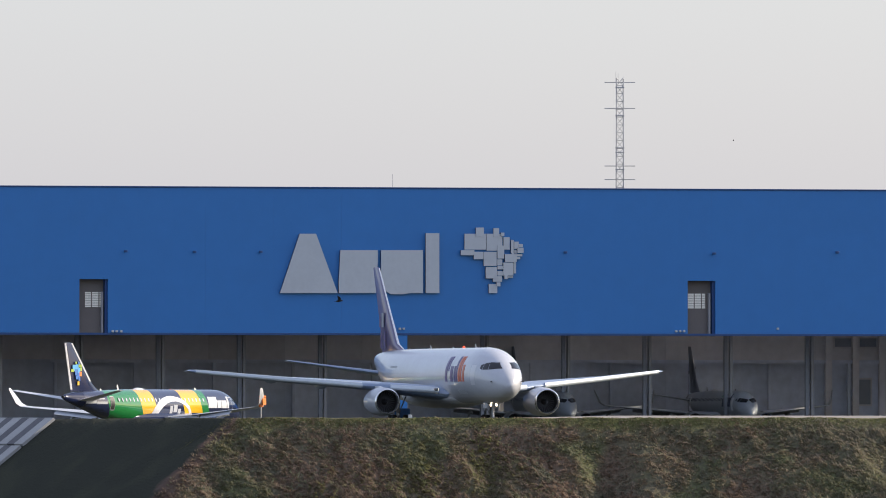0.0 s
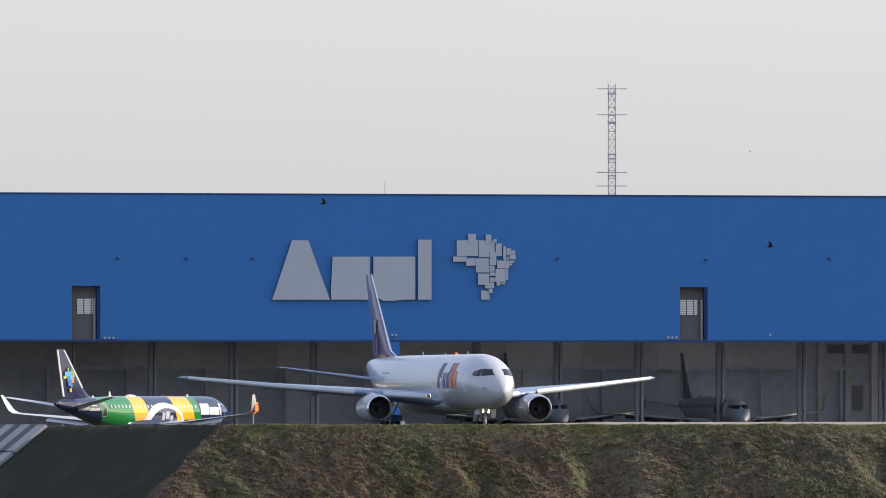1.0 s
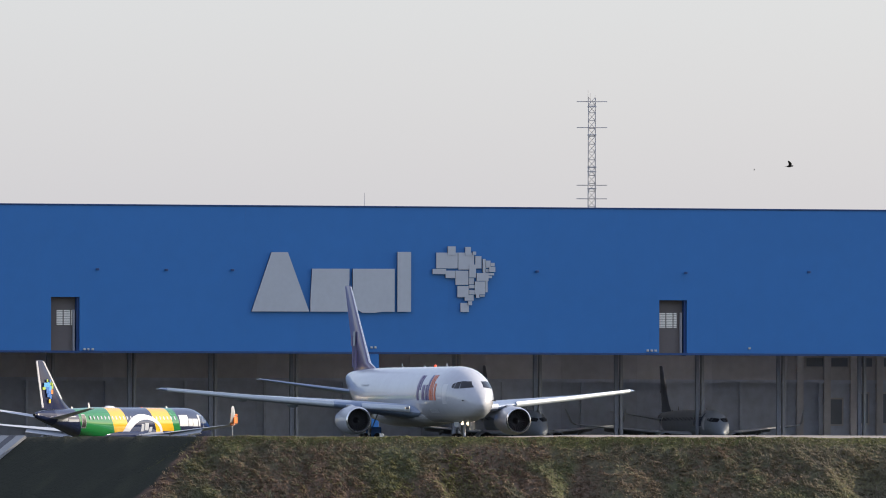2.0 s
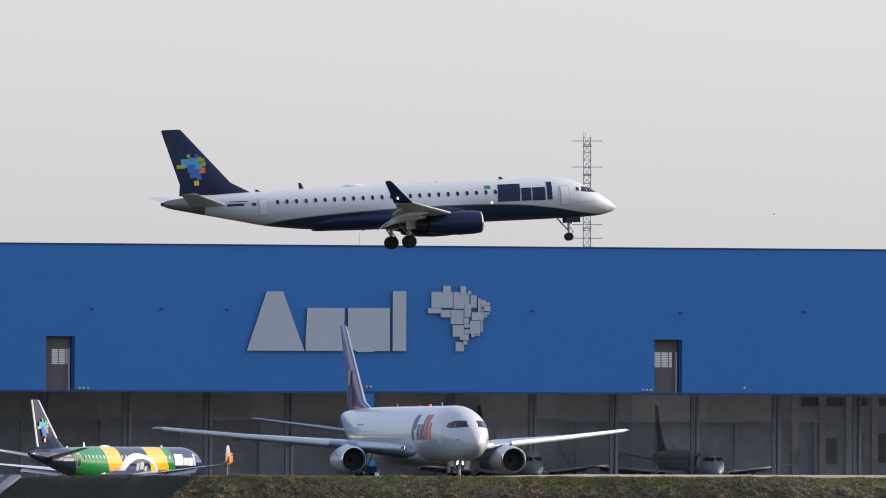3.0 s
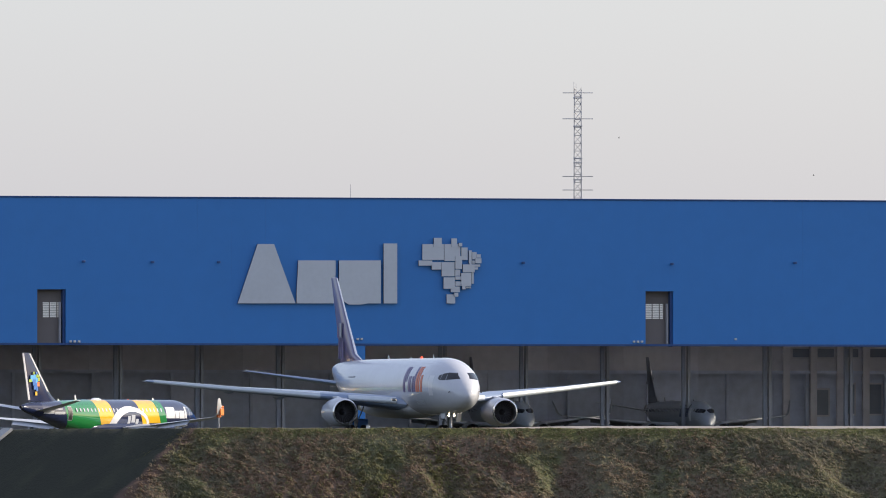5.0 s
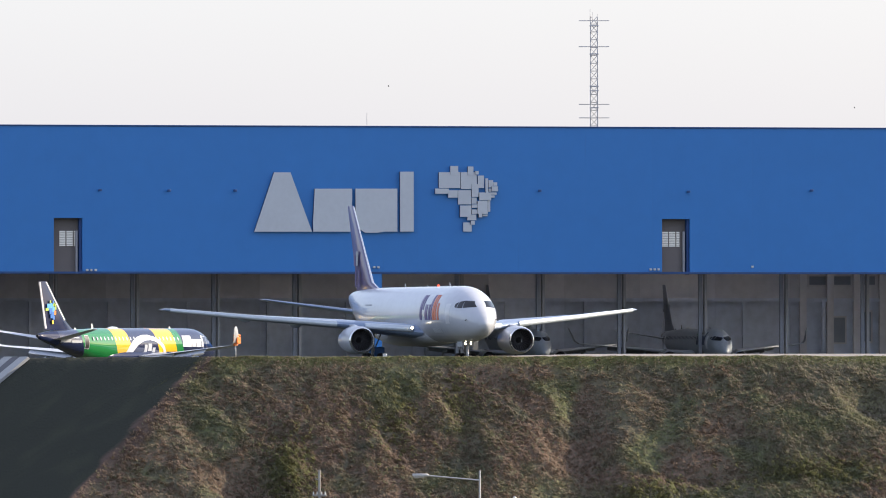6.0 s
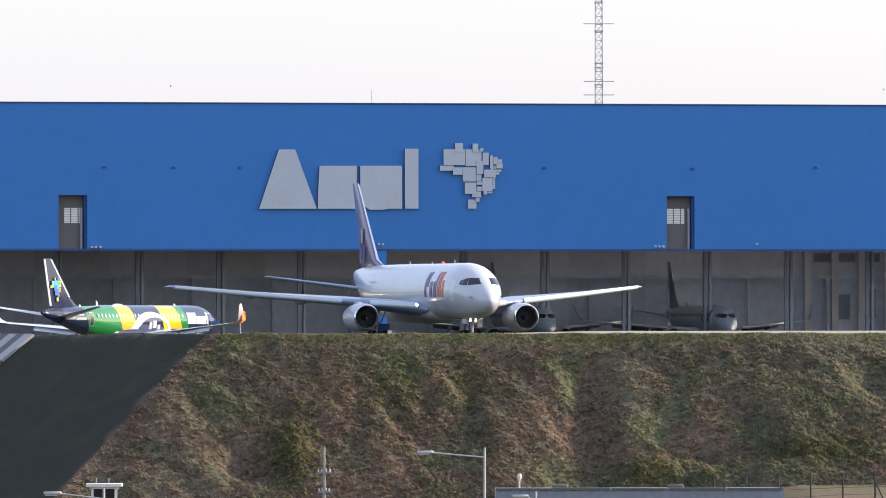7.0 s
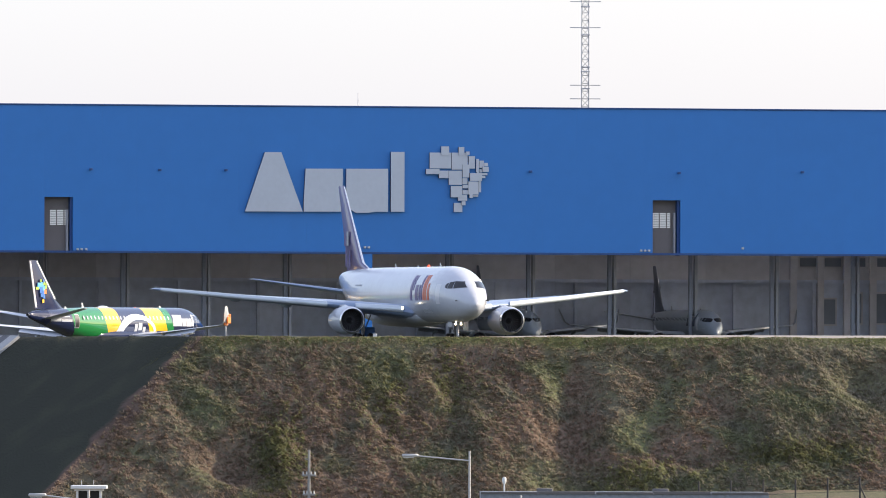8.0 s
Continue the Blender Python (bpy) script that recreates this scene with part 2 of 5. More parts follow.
def engine(plane, x, y, z, length, r, skin, lip, side):
    """A turbofan: cowl with bright lip, fan, spinner, core nozzle and pylon-ready top."""
    cowl = part("engine", turned([(x - length, r * 0.66), (x - length * 0.99, r * 0.72), (x - length * 0.7, r * 0.93), (x - length * 0.4, r * 1.0), (x - length * 0.15, r * 0.97), (x - 0.12 * r, r * 0.90)], 40, y, z), skin, plane)
    part("intake_lip", turned([(x - 0.12 * r, r * 0.902), (x, r * 0.86), (x + 0.02, r * 0.82), (x - 0.05 * r, r * 0.77), (x - 0.3 * r, r * 0.74)], 40, y, z), lip, cowl)
    part("intake_duct", turned([(x - 0.3 * r, r * 0.74), (x - 1.0 * r, r * 0.76), (x - 1.02 * r, 0.02)], 40, y, z), M_DARK, cowl)
    fan = bmesh.new()
    for i in range(26):
        a = 2 * math.pi * i / 26
        m = Matrix.Translation((x - 0.9 * r, y, z)) @ Matrix.Rotation(a, 4, "X")
        box(fan, -0.05, 0.05, -0.02, 0.02, 0.2 * r, 0.74 * r, m=m @ Matrix.Rotation(radians(35), 4, "Z"))
    part("fan", fan, M_FAN, cowl, smooth=False)
    part("spinner", turned([(x - 0.92 * r, 0.24 * r), (x - 0.75 * r, 0.2 * r), (x - 0.55 * r, 0.09 * r), (x - 0.48 * r, 0.01)], 24, y, z), M_DARK, cowl)
    sw = bmesh.new()
    box(sw, x - 0.66 * r, x - 0.62 * r, y + 0.02, y + 0.14 * r, z - 0.03, z + 0.03)
    box(sw, x - 0.70 * r, x - 0.66 * r, y + 0.10 * r, y + 0.15 * r, z - 0.12 * r, z + 0.03)
    part("spinner_mark", sw, M_WHITE, cowl, "white swirl mark", smooth=False)
    part("core_nozzle", turned([(x - length * 0.9, r * 0.55), (x - length * 1.08, r * 0.42), (x - length * 1.2, r * 0.30), (x - length * 1.2, 0.02)], 28, y, z), M_DARK, cowl)
    return cowl


def gear_leg(plane, name, x, y, top, wheels, r, w, lamp=False):
    """An undercarriage leg: strut, brace, torque link, axle and wheels."""
    leg = part(name, rodded((x, y, r), (x + 0.05, y, top), 0.13 * r / 0.5, 0.17 * r / 0.5), M_STEEL, plane)
    part("brace", rodded((x, y, r + 0.5), (x - 1.1, y * 0.75, top), 0.06), M_STEEL, leg)
    part("torque_link", rod(rodded((x + 0.12, y, r + 0.1), (x + 0.42, y, r + 0.45), 0.05), (x + 0.42, y, r + 0.45), (x + 0.1, y, r + 0.85), 0.05), M_BRIGHT, leg)
    ys = sorted({p[1] for p in wheels})
    for dx in sorted({p[0] for p in wheels}):
        part("axle", rodded((x + dx, y + ys[0], r), (x + dx, y + ys[-1], r), 0.07), M_STEEL, leg)
    for dx, dy in wheels:
        wheel_on(leg, x + dx, y + dy, r, r, w)
    if lamp:
        for dy in (-0.27, 0.27):
            la = part("gear_lamp", turned([(x + 0.30, 0.10), (x + 0.12, 0.11), (x + 0.0, 0.06)], 16, y + dy, r + LAMP_UP * r), M_STEEL, leg)
            part("lens", turned([(x + 0.33, 0.01), (x + 0.31, 0.095), (x + 0.26, 0.095)], 16, y + dy, r + LAMP_UP * r), M_LAMP, la, "lit warm white lens")
    return leg


LAMP_UP = 3.45


def pane_on(stations, side, pts, lift=0.03, k=5):
    """A four-cornered pane that follows the curve of the body, with a rim."""
    bm = bmesh.new()
    a, b, c, d = (Vector(q) for q in pts)
    rows = []
    for j in range(k + 1):
        row = []
        for i in range(k + 1):
            q = a.lerp(b, j / k).lerp(d.lerp(c, j / k), i / k)
            y, _ = skin_at(stations, q.x, q.y)
            row.append(bm.verts.new((q.x + lift * 0.5, side * (y + lift), q.y + lift * 0.3)))
        rows.append(row)
    for j in range(k):
        for i in range(k):
            bm.faces.new((rows[j][i], rows[j][i + 1], rows[j + 1][i + 1], rows[j + 1][i]))
    r = bmesh.ops.extrude_edge_only(bm, edges=[e for e in bm.edges if e.is_boundary])
    for v in [v for v in r["geom"] if isinstance(v, bmesh.types.BMVert)]:
        v.co.y -= side * (lift + 0.04)
        v.co.x -= lift
    return bm


EMBLEM = [  # (u, v, width, height, paint) of the coloured tiles, metres
    (-0.15, 0.95, 0.75, 0.62, 0), (0.45, 1.05, 0.6, 0.55, 0), (-0.55, 0.72, 0.6, 0.26, 3), (0.25, 0.55, 0.62, 0.6, 1), (0.75, 0.72, 0.5, 0.5, 0),
    (0.80, 1.20, 0.35, 0.35, 3), (1.12, 0.85, 0.35, 0.32, 3), (0.62, 0.28, 0.5, 0.45, 1), (1.02, 0.40, 0.42, 0.42, 4), (0.30, 0.05, 0.45, 0.35, 1),
    (0.75, -0.10, 0.36, 0.32, 1), (0.55, -0.50, 0.36, 0.36, 2), (0.05, 1.45, 0.25, 0.25, 3), (0.62, 1.42, 0.25, 0.28, 1), (1.05, 1.15, 0.28, 0.22, 3)]


def emblem(plane, x0, z0, scale, lean, half):
    """The coloured tiles on both sides of a fin."""
    paints = [M_CYAN, M_BLUE2, M_YELLOW, M_LIME, M_ORANGE, M_WHITE]
    for side in (-1, 1):
        for i, (u, v, w, h, c) in enumerate(EMBLEM):
            x, z = x0 + u * scale, z0 + v * scale
            y = side * (half + 0.005 * i)
            part("emblem_tile", boxed(x - w * scale / 2, x + w * scale / 2, y - 0.015, y + 0.015, z - h * scale / 2, z + h * scale / 2), paints[c], plane, smooth=False)
# ---- aircraft ----
M_COWL = material("blue_grey_cowl_paint", (0.48, 0.50, 0.55), 0.3, vary=0.06, coat=0.3)
M_TAILMETAL = material("bare_tail_metal", (0.20, 0.19, 0.19), 0.4, 0.5, vary=0.15)


def regional_jet(name, paint, fin_paint, cowl_paint, winglet_paint, gear_down=True, title=M_NAVY, nozzle_lip=M_BRIGHT, lit=True, tail_high=1.0):
    """A twin-engined regional airliner, nose at the origin, +x ahead, standing on z = 0."""
    AX = 3.6
    plane = empty(name)
    keys = [(0.0, AX - 1.00, 0.05, 0.05), (-0.08, AX - 0.99, 0.18, 0.18), (-0.3, AX - 0.94, 0.37, 0.36), (-1.05, AX - 0.78, 0.75, 0.74), (-1.82, AX - 0.58, 1.02, 1.04), (-2.6, AX - 0.37, 1.20, 1.29), (-3.35, AX - 0.20, 1.34, 1.50), (-4.4, AX - 0.05, 1.45, 1.66), (-5.4, AX + 0.02, 1.49, 1.72), (-6.6, AX + 0.03, 1.505, 1.74)]
    keys += [(-9.0, AX + 0.03, 1.505, 1.74), (-25.0, AX + 0.03, 1.505, 1.74), (-29.0, AX + 0.16, 1.42, 1.52), (-33.0, AX + 0.52, 1.02, 1.08), (-36.5, AX + 0.82, 0.52, 0.60), (-38.3, AX + 0.93, 0.24, 0.28), (-38.6, AX + 0.95, 0.12, 0.14)]
    st = smooth_stations(keys, 0.4)
    part("fuselage", loft([oval(*s) for s in st]), paint, plane)
    # belly fairing with its stepped end
    fair = [(-12.6, AX - 1.15, 0.6, 0.50), (-14.0, AX - 1.12, 1.35, 0.72), (-17, AX - 1.08, 1.62, 0.84), (-21, AX - 1.08, 1.62, 0.84), (-24.6, AX - 1.1, 1.35, 0.76), (-26.0, AX - 1.18, 0.95, 0.62), (-26.05, AX - 1.18, 0.6, 0.4)]
    part("belly_fairing", loft([oval(*s) for s in smooth_stations(fair, 0.6)]), M_NAVY, plane, "navy belly fairing")
    tail = [(x, zc, hw * 1.02, hh * 1.02) for x, zc, hw, hh in st if x < -35.0]
    part("tail_cone", loft([oval(*s) for s in tail]), M_TAILMETAL if title is M_NAVY else M_NAVY, plane, "unpainted grey tail cone" if title is M_NAVY else "")
    part("exhaust_pipe", turned([(-38.3, 0.16), (-38.75, 0.15), (-38.72, 0.10), (-38.3, 0.08)], 18, 0, AX + 0.95), M_DARK, plane)
    # fin with dorsal fillet
    part("fin", blade_of([((-31.0, 0, AX + 1.55), 6.2, 0.45, (0, 1, 0)), ((-32.8, 0, AX + 2.5), 4.3, 0.75, (0, 1, 0)), ((-36.75, 0, AX + 6.95 * tail_high), 1.72, 0.9, (0, 1, 0)), ((-36.95, 0, AX + 7.06 * tail_high), 1.4, 0.4, (0, 1, 0))]), fin_paint, plane)
    part("rudder_seam", blade_of([((-35.55, 0, AX + 1.7), 0.06, 8.5, (0, 1, 0)), ((-37.8, 0, AX + 6.7 * tail_high), 0.05, 4.0, (0, 1, 0))]), M_DARK, plane)
    if title is not M_NAVY:
        part("fin_edge", blade_of([((-38.05, 0, AX + 6.98 * tail_high), 0.34, 3.6, (0, 1, 0)), ((-36.75, 0, AX + 1.7), 0.34, 5.0, (0, 1, 0))]), M_WHITE, plane, "white trailing edge band")
        part("fin_edge", blade_of([((-36.70, 0, AX + 6.98 * tail_high), 0.62, 3.2, (0, 1, 0)), ((-32.75, 0, AX + 2.55), 0.75, 3.4, (0, 1, 0))]), M_WHITE, plane, "white leading edge band")
        for s in (-1, 1):
            ring = [(-17.7 + 4.6 * math.cos(radians(a)), AX - 1.45 + 2.55 * math.sin(radians(a))) for a in range(20, 181, 16)]
            inner = [(-17.2 + 3.7 * math.cos(radians(a)), AX - 1.45 + 2.0 * math.sin(radians(a))) for a in range(20, 181, 16)]
            for i in range(len(ring) - 1):
                part("arch_band", pane_on(st, s, [inner[i], ring[i], ring[i + 1], inner[i + 1]], 0.026, 2), M_WHITE, plane)
    emblem(plane, -36.35, AX + 3.15 * tail_high, 1.15 * tail_high, 0, 0.155)
    for s in (-1, 1):
        stab = part("tailplane", blade_of([((-33.3, s * 0.6, AX + 0.62), 3.1, 0.8), ((-37.1, s * 5.9, AX + 1.60), 1.35, 0.8), ((-37.4, s * 6.05, AX + 1.63), 0.9, 0.4)]), M_BAREWING, plane)
        # wing
        part("wing", blade_of([((-12.70, s * 1.2, AX - 1.12), 7.0, 0.95), ((-15.10, s * 4.2, AX - 0.92), 4.7, 0.95), ((-20.40, s * 12.9, AX - 0.05), 1.75, 0.9), ((-20.90, s * 13.5, AX + 0.05), 1.55, 0.9)]), M_BAREWING, plane)
        part("winglet" , blade_of([((-20.85, s * 13.45, AX + 0.04), 1.6, 0.9, (0, -s * 0.3, 1)), ((-21.30, s * 13.85, AX + 0.35), 1.35, 0.85, (0, -s * 0.75, 0.6)), ((-22.70, s * 14.3, AX + 1.75), 0.62, 0.8, (0, -s, 0.2)), ((-22.90, s * 14.33, AX + 1.9), 0.35, 0.5, (0, -s, 0.2))]), winglet_paint[0 if s < 0 else 1], plane)
        flap = 26 if gear_down else 4
        for x0, y0, x1, y1, z0, z1, c in ((-19.4, 1.9, -19.6, 5.6, AX - 1.05, AX - 0.85, 1.35), (-19.6, 5.9, -21.0, 10.0, AX - 0.82, AX - 0.38, 0.95)):
            k = math.tan(radians(flap))
            bm = loft([[(x0 + 0.5, s * y0, z0 + 0.1), (x0, s * y0, z0 + 0.12), (x0 - c, s * y0, z0 - k * c), (x0, s * y0, z0 - 0.06)], [(x1 + 0.5, s * y1, z1 + 0.1), (x1, s * y1, z1 + 0.12), (x1 - c * 0.8, s * y1, z1 - k * c * 0.8), (x1, s * y1, z1 - 0.06)]])
            part("flap", bm, M_BAREWING, plane)
        for fy, fx, fz in ((2.6, -18.6, AX - 1.2), (5.6, -18.7, AX - 1.02), (8.3, -19.2, AX - 0.72)):
            part("flap_fairing", loft([oval(fx + dx, fz - 0.10 - 0.5 * max(0, -dx - 1.2) * (1 if gear_down else 0.25), 0.16 * k, 0.22 * k, 12) for dx, k in ((0.9, 0.15), (0.3, 0.8), (-0.6, 1.0), (-1.6, 0.8), (-2.6, 0.12))]), M_BAREWING, plane, at=pose(0, s * fy, 0))
        engine(plane, -12.75, s * 4.25, AX - 1.72, 4.6, 1.0, cowl_paint, nozzle_lip, s)
        part("pylon", blade_of([((-13.2, s * 4.25, AX - 0.95), 5.4, 0.35, (0, 1, 0)), ((-14.6, s * 4.25, AX - 0.62), 4.2, 0.4, (0, 1, 0))]), cowl_paint, plane)
        # passenger windows; the parked airliner's are coloured pale for reflected sun
        pane = None
        for i in range(24):
            x = -10.63 - i * 0.808
            ww, wz = 0.15, 0.20
            pts = [(x + ww * math.cos(a) * (0.9 if abs(math.cos(a)) > 0.6 else 1), AX + 0.71 + wz * math.sin(a)) for a in [math.pi * 2 * j / 10 for j in range(10)]]
            if pane is None:
                bm = decal(st, s, [(px - x, pz) for px, pz in [(p[0] - 9 + 0, p[1]) for p in pts]], 0.012)
                for v in bm.verts:
                    v.co.x += 9.0
                pane = mesh_of("cabin_window", bm, M_GLASS if title is M_NAVY else M_COWL)
            part("cabin_window", pane, None, plane, at=pose(x, 0, 0))
        # doors
        for x0, x1, z0, z1 in ((-5.1, -4.3, AX - 0.62, AX + 0.98), (-30.8, -30.05, AX - 0.35, AX + 1.05)):
            d = part("cabin_door", patch(st, s, x0, x1, z0, z1, 0.030), M_LINE, plane, "cabin door with grey outline")
            # a dark panel stands in for the unlit inside of the parked airliner's doorway
            part("door_panel", patch(st, s, x0 + 0.06, x1 - 0.06, z0 + 0.06, z1 - 0.06, 0.042), M_WHITE if title is M_NAVY else M_DARK if x0 < -20 else paint, d, "dark panel for the unlit open doorway" if title is M_WHITE and x0 < -20 else "")
        # flight deck glass
        for pts in ([(-1.72, AX + 0.34), (-2.20, AX + 0.74), (-2.72, AX + 0.84), (-2.60, AX + 0.38)], [(-2.68, AX + 0.39), (-2.80, AX + 0.85), (-3.12, AX + 0.86), (-3.20, AX + 0.46)], [(-3.42, AX + 0.52), (-3.42, AX + 0.80), (-3.66, AX + 0.80), (-3.66, AX + 0.52)]):
            part("cockpit_window", pane_on(st, s, pts, 0.02), M_GLASS, plane)
        # plain title blocks and small markings on the flank
        for x0, x1, z0, z1, lean in ((-10.5, -8.6, AX - 0.12, AX + 1.32, 0.25), (-8.45, -7.6, AX - 0.12, AX + 0.95, 0.08), (-7.5, -6.4, AX - 0.14, AX + 0.95, 0.08), (-6.25, -5.8, AX - 0.12, AX + 1.36, 0.10)):
            k = 0.0 if title is M_NAVY else 0.8
            part("title_block", patch(st, s, x0 + k, x1 + k, z0, z1 - 0.3 * (k > 0), 0.024, lean=lean * 0.4), title, plane)
        bars = ((-33.4, -32.0, AX + 0.52, AX + 0.72), (-33.2, -31.7, AX + 0.86, AX + 0.92), (-31.35, -31.0, AX + 0.5, AX + 0.72))
        # the parked airliner's tail bars are enlarged to take in white glints
        if title is M_WHITE:
            bars = ((-35.0, -33.3, AX + 0.32, AX + 0.62), (-33.2, -31.4, AX + 0.26, AX + 0.52), (-34.6, -31.8, AX + 0.74, AX + 0.84), (-18.2, -17.6, AX - 0.75, AX + 0.1), (-17.4, -16.6, AX - 0.55, AX + 0.2), (-16.4, -15.8, AX - 0.8, AX - 0.2))
        for x0, x1, z0, z1 in bars:
            part("marking_bar", patch(st, s, x0, x1, z0, z1, 0.02, nz=3), M_LINE if title is M_WHITE else M_NAVY, plane)
        part("service_line", patch(st, s, -3.6, -1.9, AX - 0.42, AX - 0.37, 0.02, nx=6, nz=1), M_LINE, plane)
        part("flag_mark", patch(st, s, -11.5, -11.0, AX + 1.0, AX + 1.28, 0.02, nz=2), M_GREEN, plane)
        # main gear
        if gear_down:
            if lit:
                part("strobe_lamp", turned([(-22.15, 0.01), (-22.17, 0.05), (-22.25, 0.06), (-22.33, 0.02)], 12, s * 14.0, AX + 0.42), M_LAMP, plane, "lit white wingtip lamp")
                part("inspection_lamp", patch(st, s, -11.05, -10.97, AX - 0.19, AX - 0.11, 0.03, nz=2), M_LAMP, plane, "small lit white lamp")
            leg = gear_leg(plane, "main_gear", -18.6, s * 2.97, AX - 1.0, [(0, -0.32), (0, 0.32)], 0.53, 0.36)
            part("gear_door", boxed(-18.9, -17.9, s * 3.28, s * 3.33, AX - 2.05, AX - 1.1, 0.01), M_WHITE, leg)
    gear_leg(plane, "nose_gear", -4.15, 0, AX - 1.5, [(0, -0.22), (0, 0.22)], 0.34, 0.2, lamp=lit)
    for y in (-0.42, 0.42):
        part("nose_gear_door", boxed(-4.5, -3.2, y - 0.02, y + 0.02, AX - 2.1, AX - 1.45, 0.01), M_NAVY if title is M_NAVY else M_WHITE, plane)
    for x, h, z in ((-9.4, 0.28, AX + 1.68), (-26.5, 0.62, AX + 1.60), (-30.2, 0.22, AX + 1.60)):
        part("antenna", blade_of([((x, 0, z), 0.5, 0.7, (0, 1, 0)), ((x - 0.35, 0, z + h), 0.22, 0.7, (0, 1, 0))]), M_DARK if title is M_NAVY else M_WHITE, plane)
    part("antenna_dome", loft([oval(x, AX + 1.72, 0.40 * k, 0.22 * k, 16) for x, k in ((-21.3, 0.1), (-21.8, 0.8), (-22.5, 1.0), (-23.1, 0.7), (-23.5, 0.1))]), M_WHITE, plane)
    part("beacon", loft([oval(-15.2, AX + 1.68, 0.08, 0.1, 10), oval(-15.3, AX + 1.72, 0.12, 0.12, 10), oval(-15.5, AX + 1.68, 0.08, 0.1, 10)]), M_REDISH, plane)
    return plane


def white_and_navy():
    """White body over a navy belly, with a thin lime line between them."""
    m = material("white_over_navy_paint", (0.8, 0.8, 0.8), 0.28, vary=0.05, scale=0.4, fine=3, coat=0.4)
    def field(n, l, sp):
        line = curve_of(n, l, sp.outputs["X"], -40, 0, [(-40, -1.9), (-35, -1.75), (-31, -1.2), (-28, -0.72), (-22, -0.35), (-17, -0.2), (-10, -0.3), (-6, -0.72), (-3.4, -1.2), (-1.5, -1.5), (0, -1.8)])
        return calc(n, l, "SUBTRACT", calc(n, l, "SUBTRACT", sp.outputs["Z"], 3.6), line)
    return banded(m, [(-9, NAVY), (-0.06, (0.30, 0.36, 0.14)), (0.0, (0.55, 0.575, 0.62))], field)


def flag_livery():
    """Navy body with green, yellow and white bands that sweep round it."""
    m = material("navy_green_yellow_bands", NAVY, 0.10, vary=0.06, scale=0.4, fine=3, coat=0.5)
    def field(n, l, sp):
        z = calc(n, l, "SUBTRACT", sp.outputs["Z"], 3.6)
        bow = calc(n, l, "MULTIPLY", calc(n, l, "MULTIPLY", z, z), -0.28)
        return calc(n, l, "ADD", calc(n, l, "ADD", sp.outputs["X"], calc(n, l, "MULTIPLY", z, 0.55)), bow)
    g, y = (0.015, 0.20, 0.05), (0.78, 0.45, 0.02)
    return banded(m, [(-90, NAVY), (-31.0, g), (-24.4, y), (-21.2, NAVY), (-15.2, y), (-11.2, g), (-9.7, NAVY)], field)


jet = regional_jet("regional_airliner", white_and_navy(), M_NAVY, M_NAVY, (M_NAVY, M_NAVY))
tagged(jet, "white and navy twin-engined airliner landing, wheels down", "airplane")
parked = regional_jet("parked_airliner", flag_livery(), M_NAVY, M_NAVY, (M_WHITE, M_WHITE), title=M_WHITE, lit=False, tail_high=0.91)
cover = boxed(-22.3, -21.5, -14.1, -13.62, 4.50, 4.72, 0.06)
box(cover, -22.3, -21.5, -14.1, -13.95, 3.75, 4.46, 0.05)
box(cover, -22.3, -21.5, -13.77, -13.62, 3.55, 4.46, 0.05)
part("winglet_cover", cover, M_ORANGE, parked, "orange protective cover")
tagged(parked, "parked airliner in navy, green, yellow and white bands", "airplane")


LAMP_OFF, LAMP_ON = pose(-15.1, -3.2, 3.58, 0, 0, 104), pose(-15.1, -3.2, 3.58, 0, 0, -12)


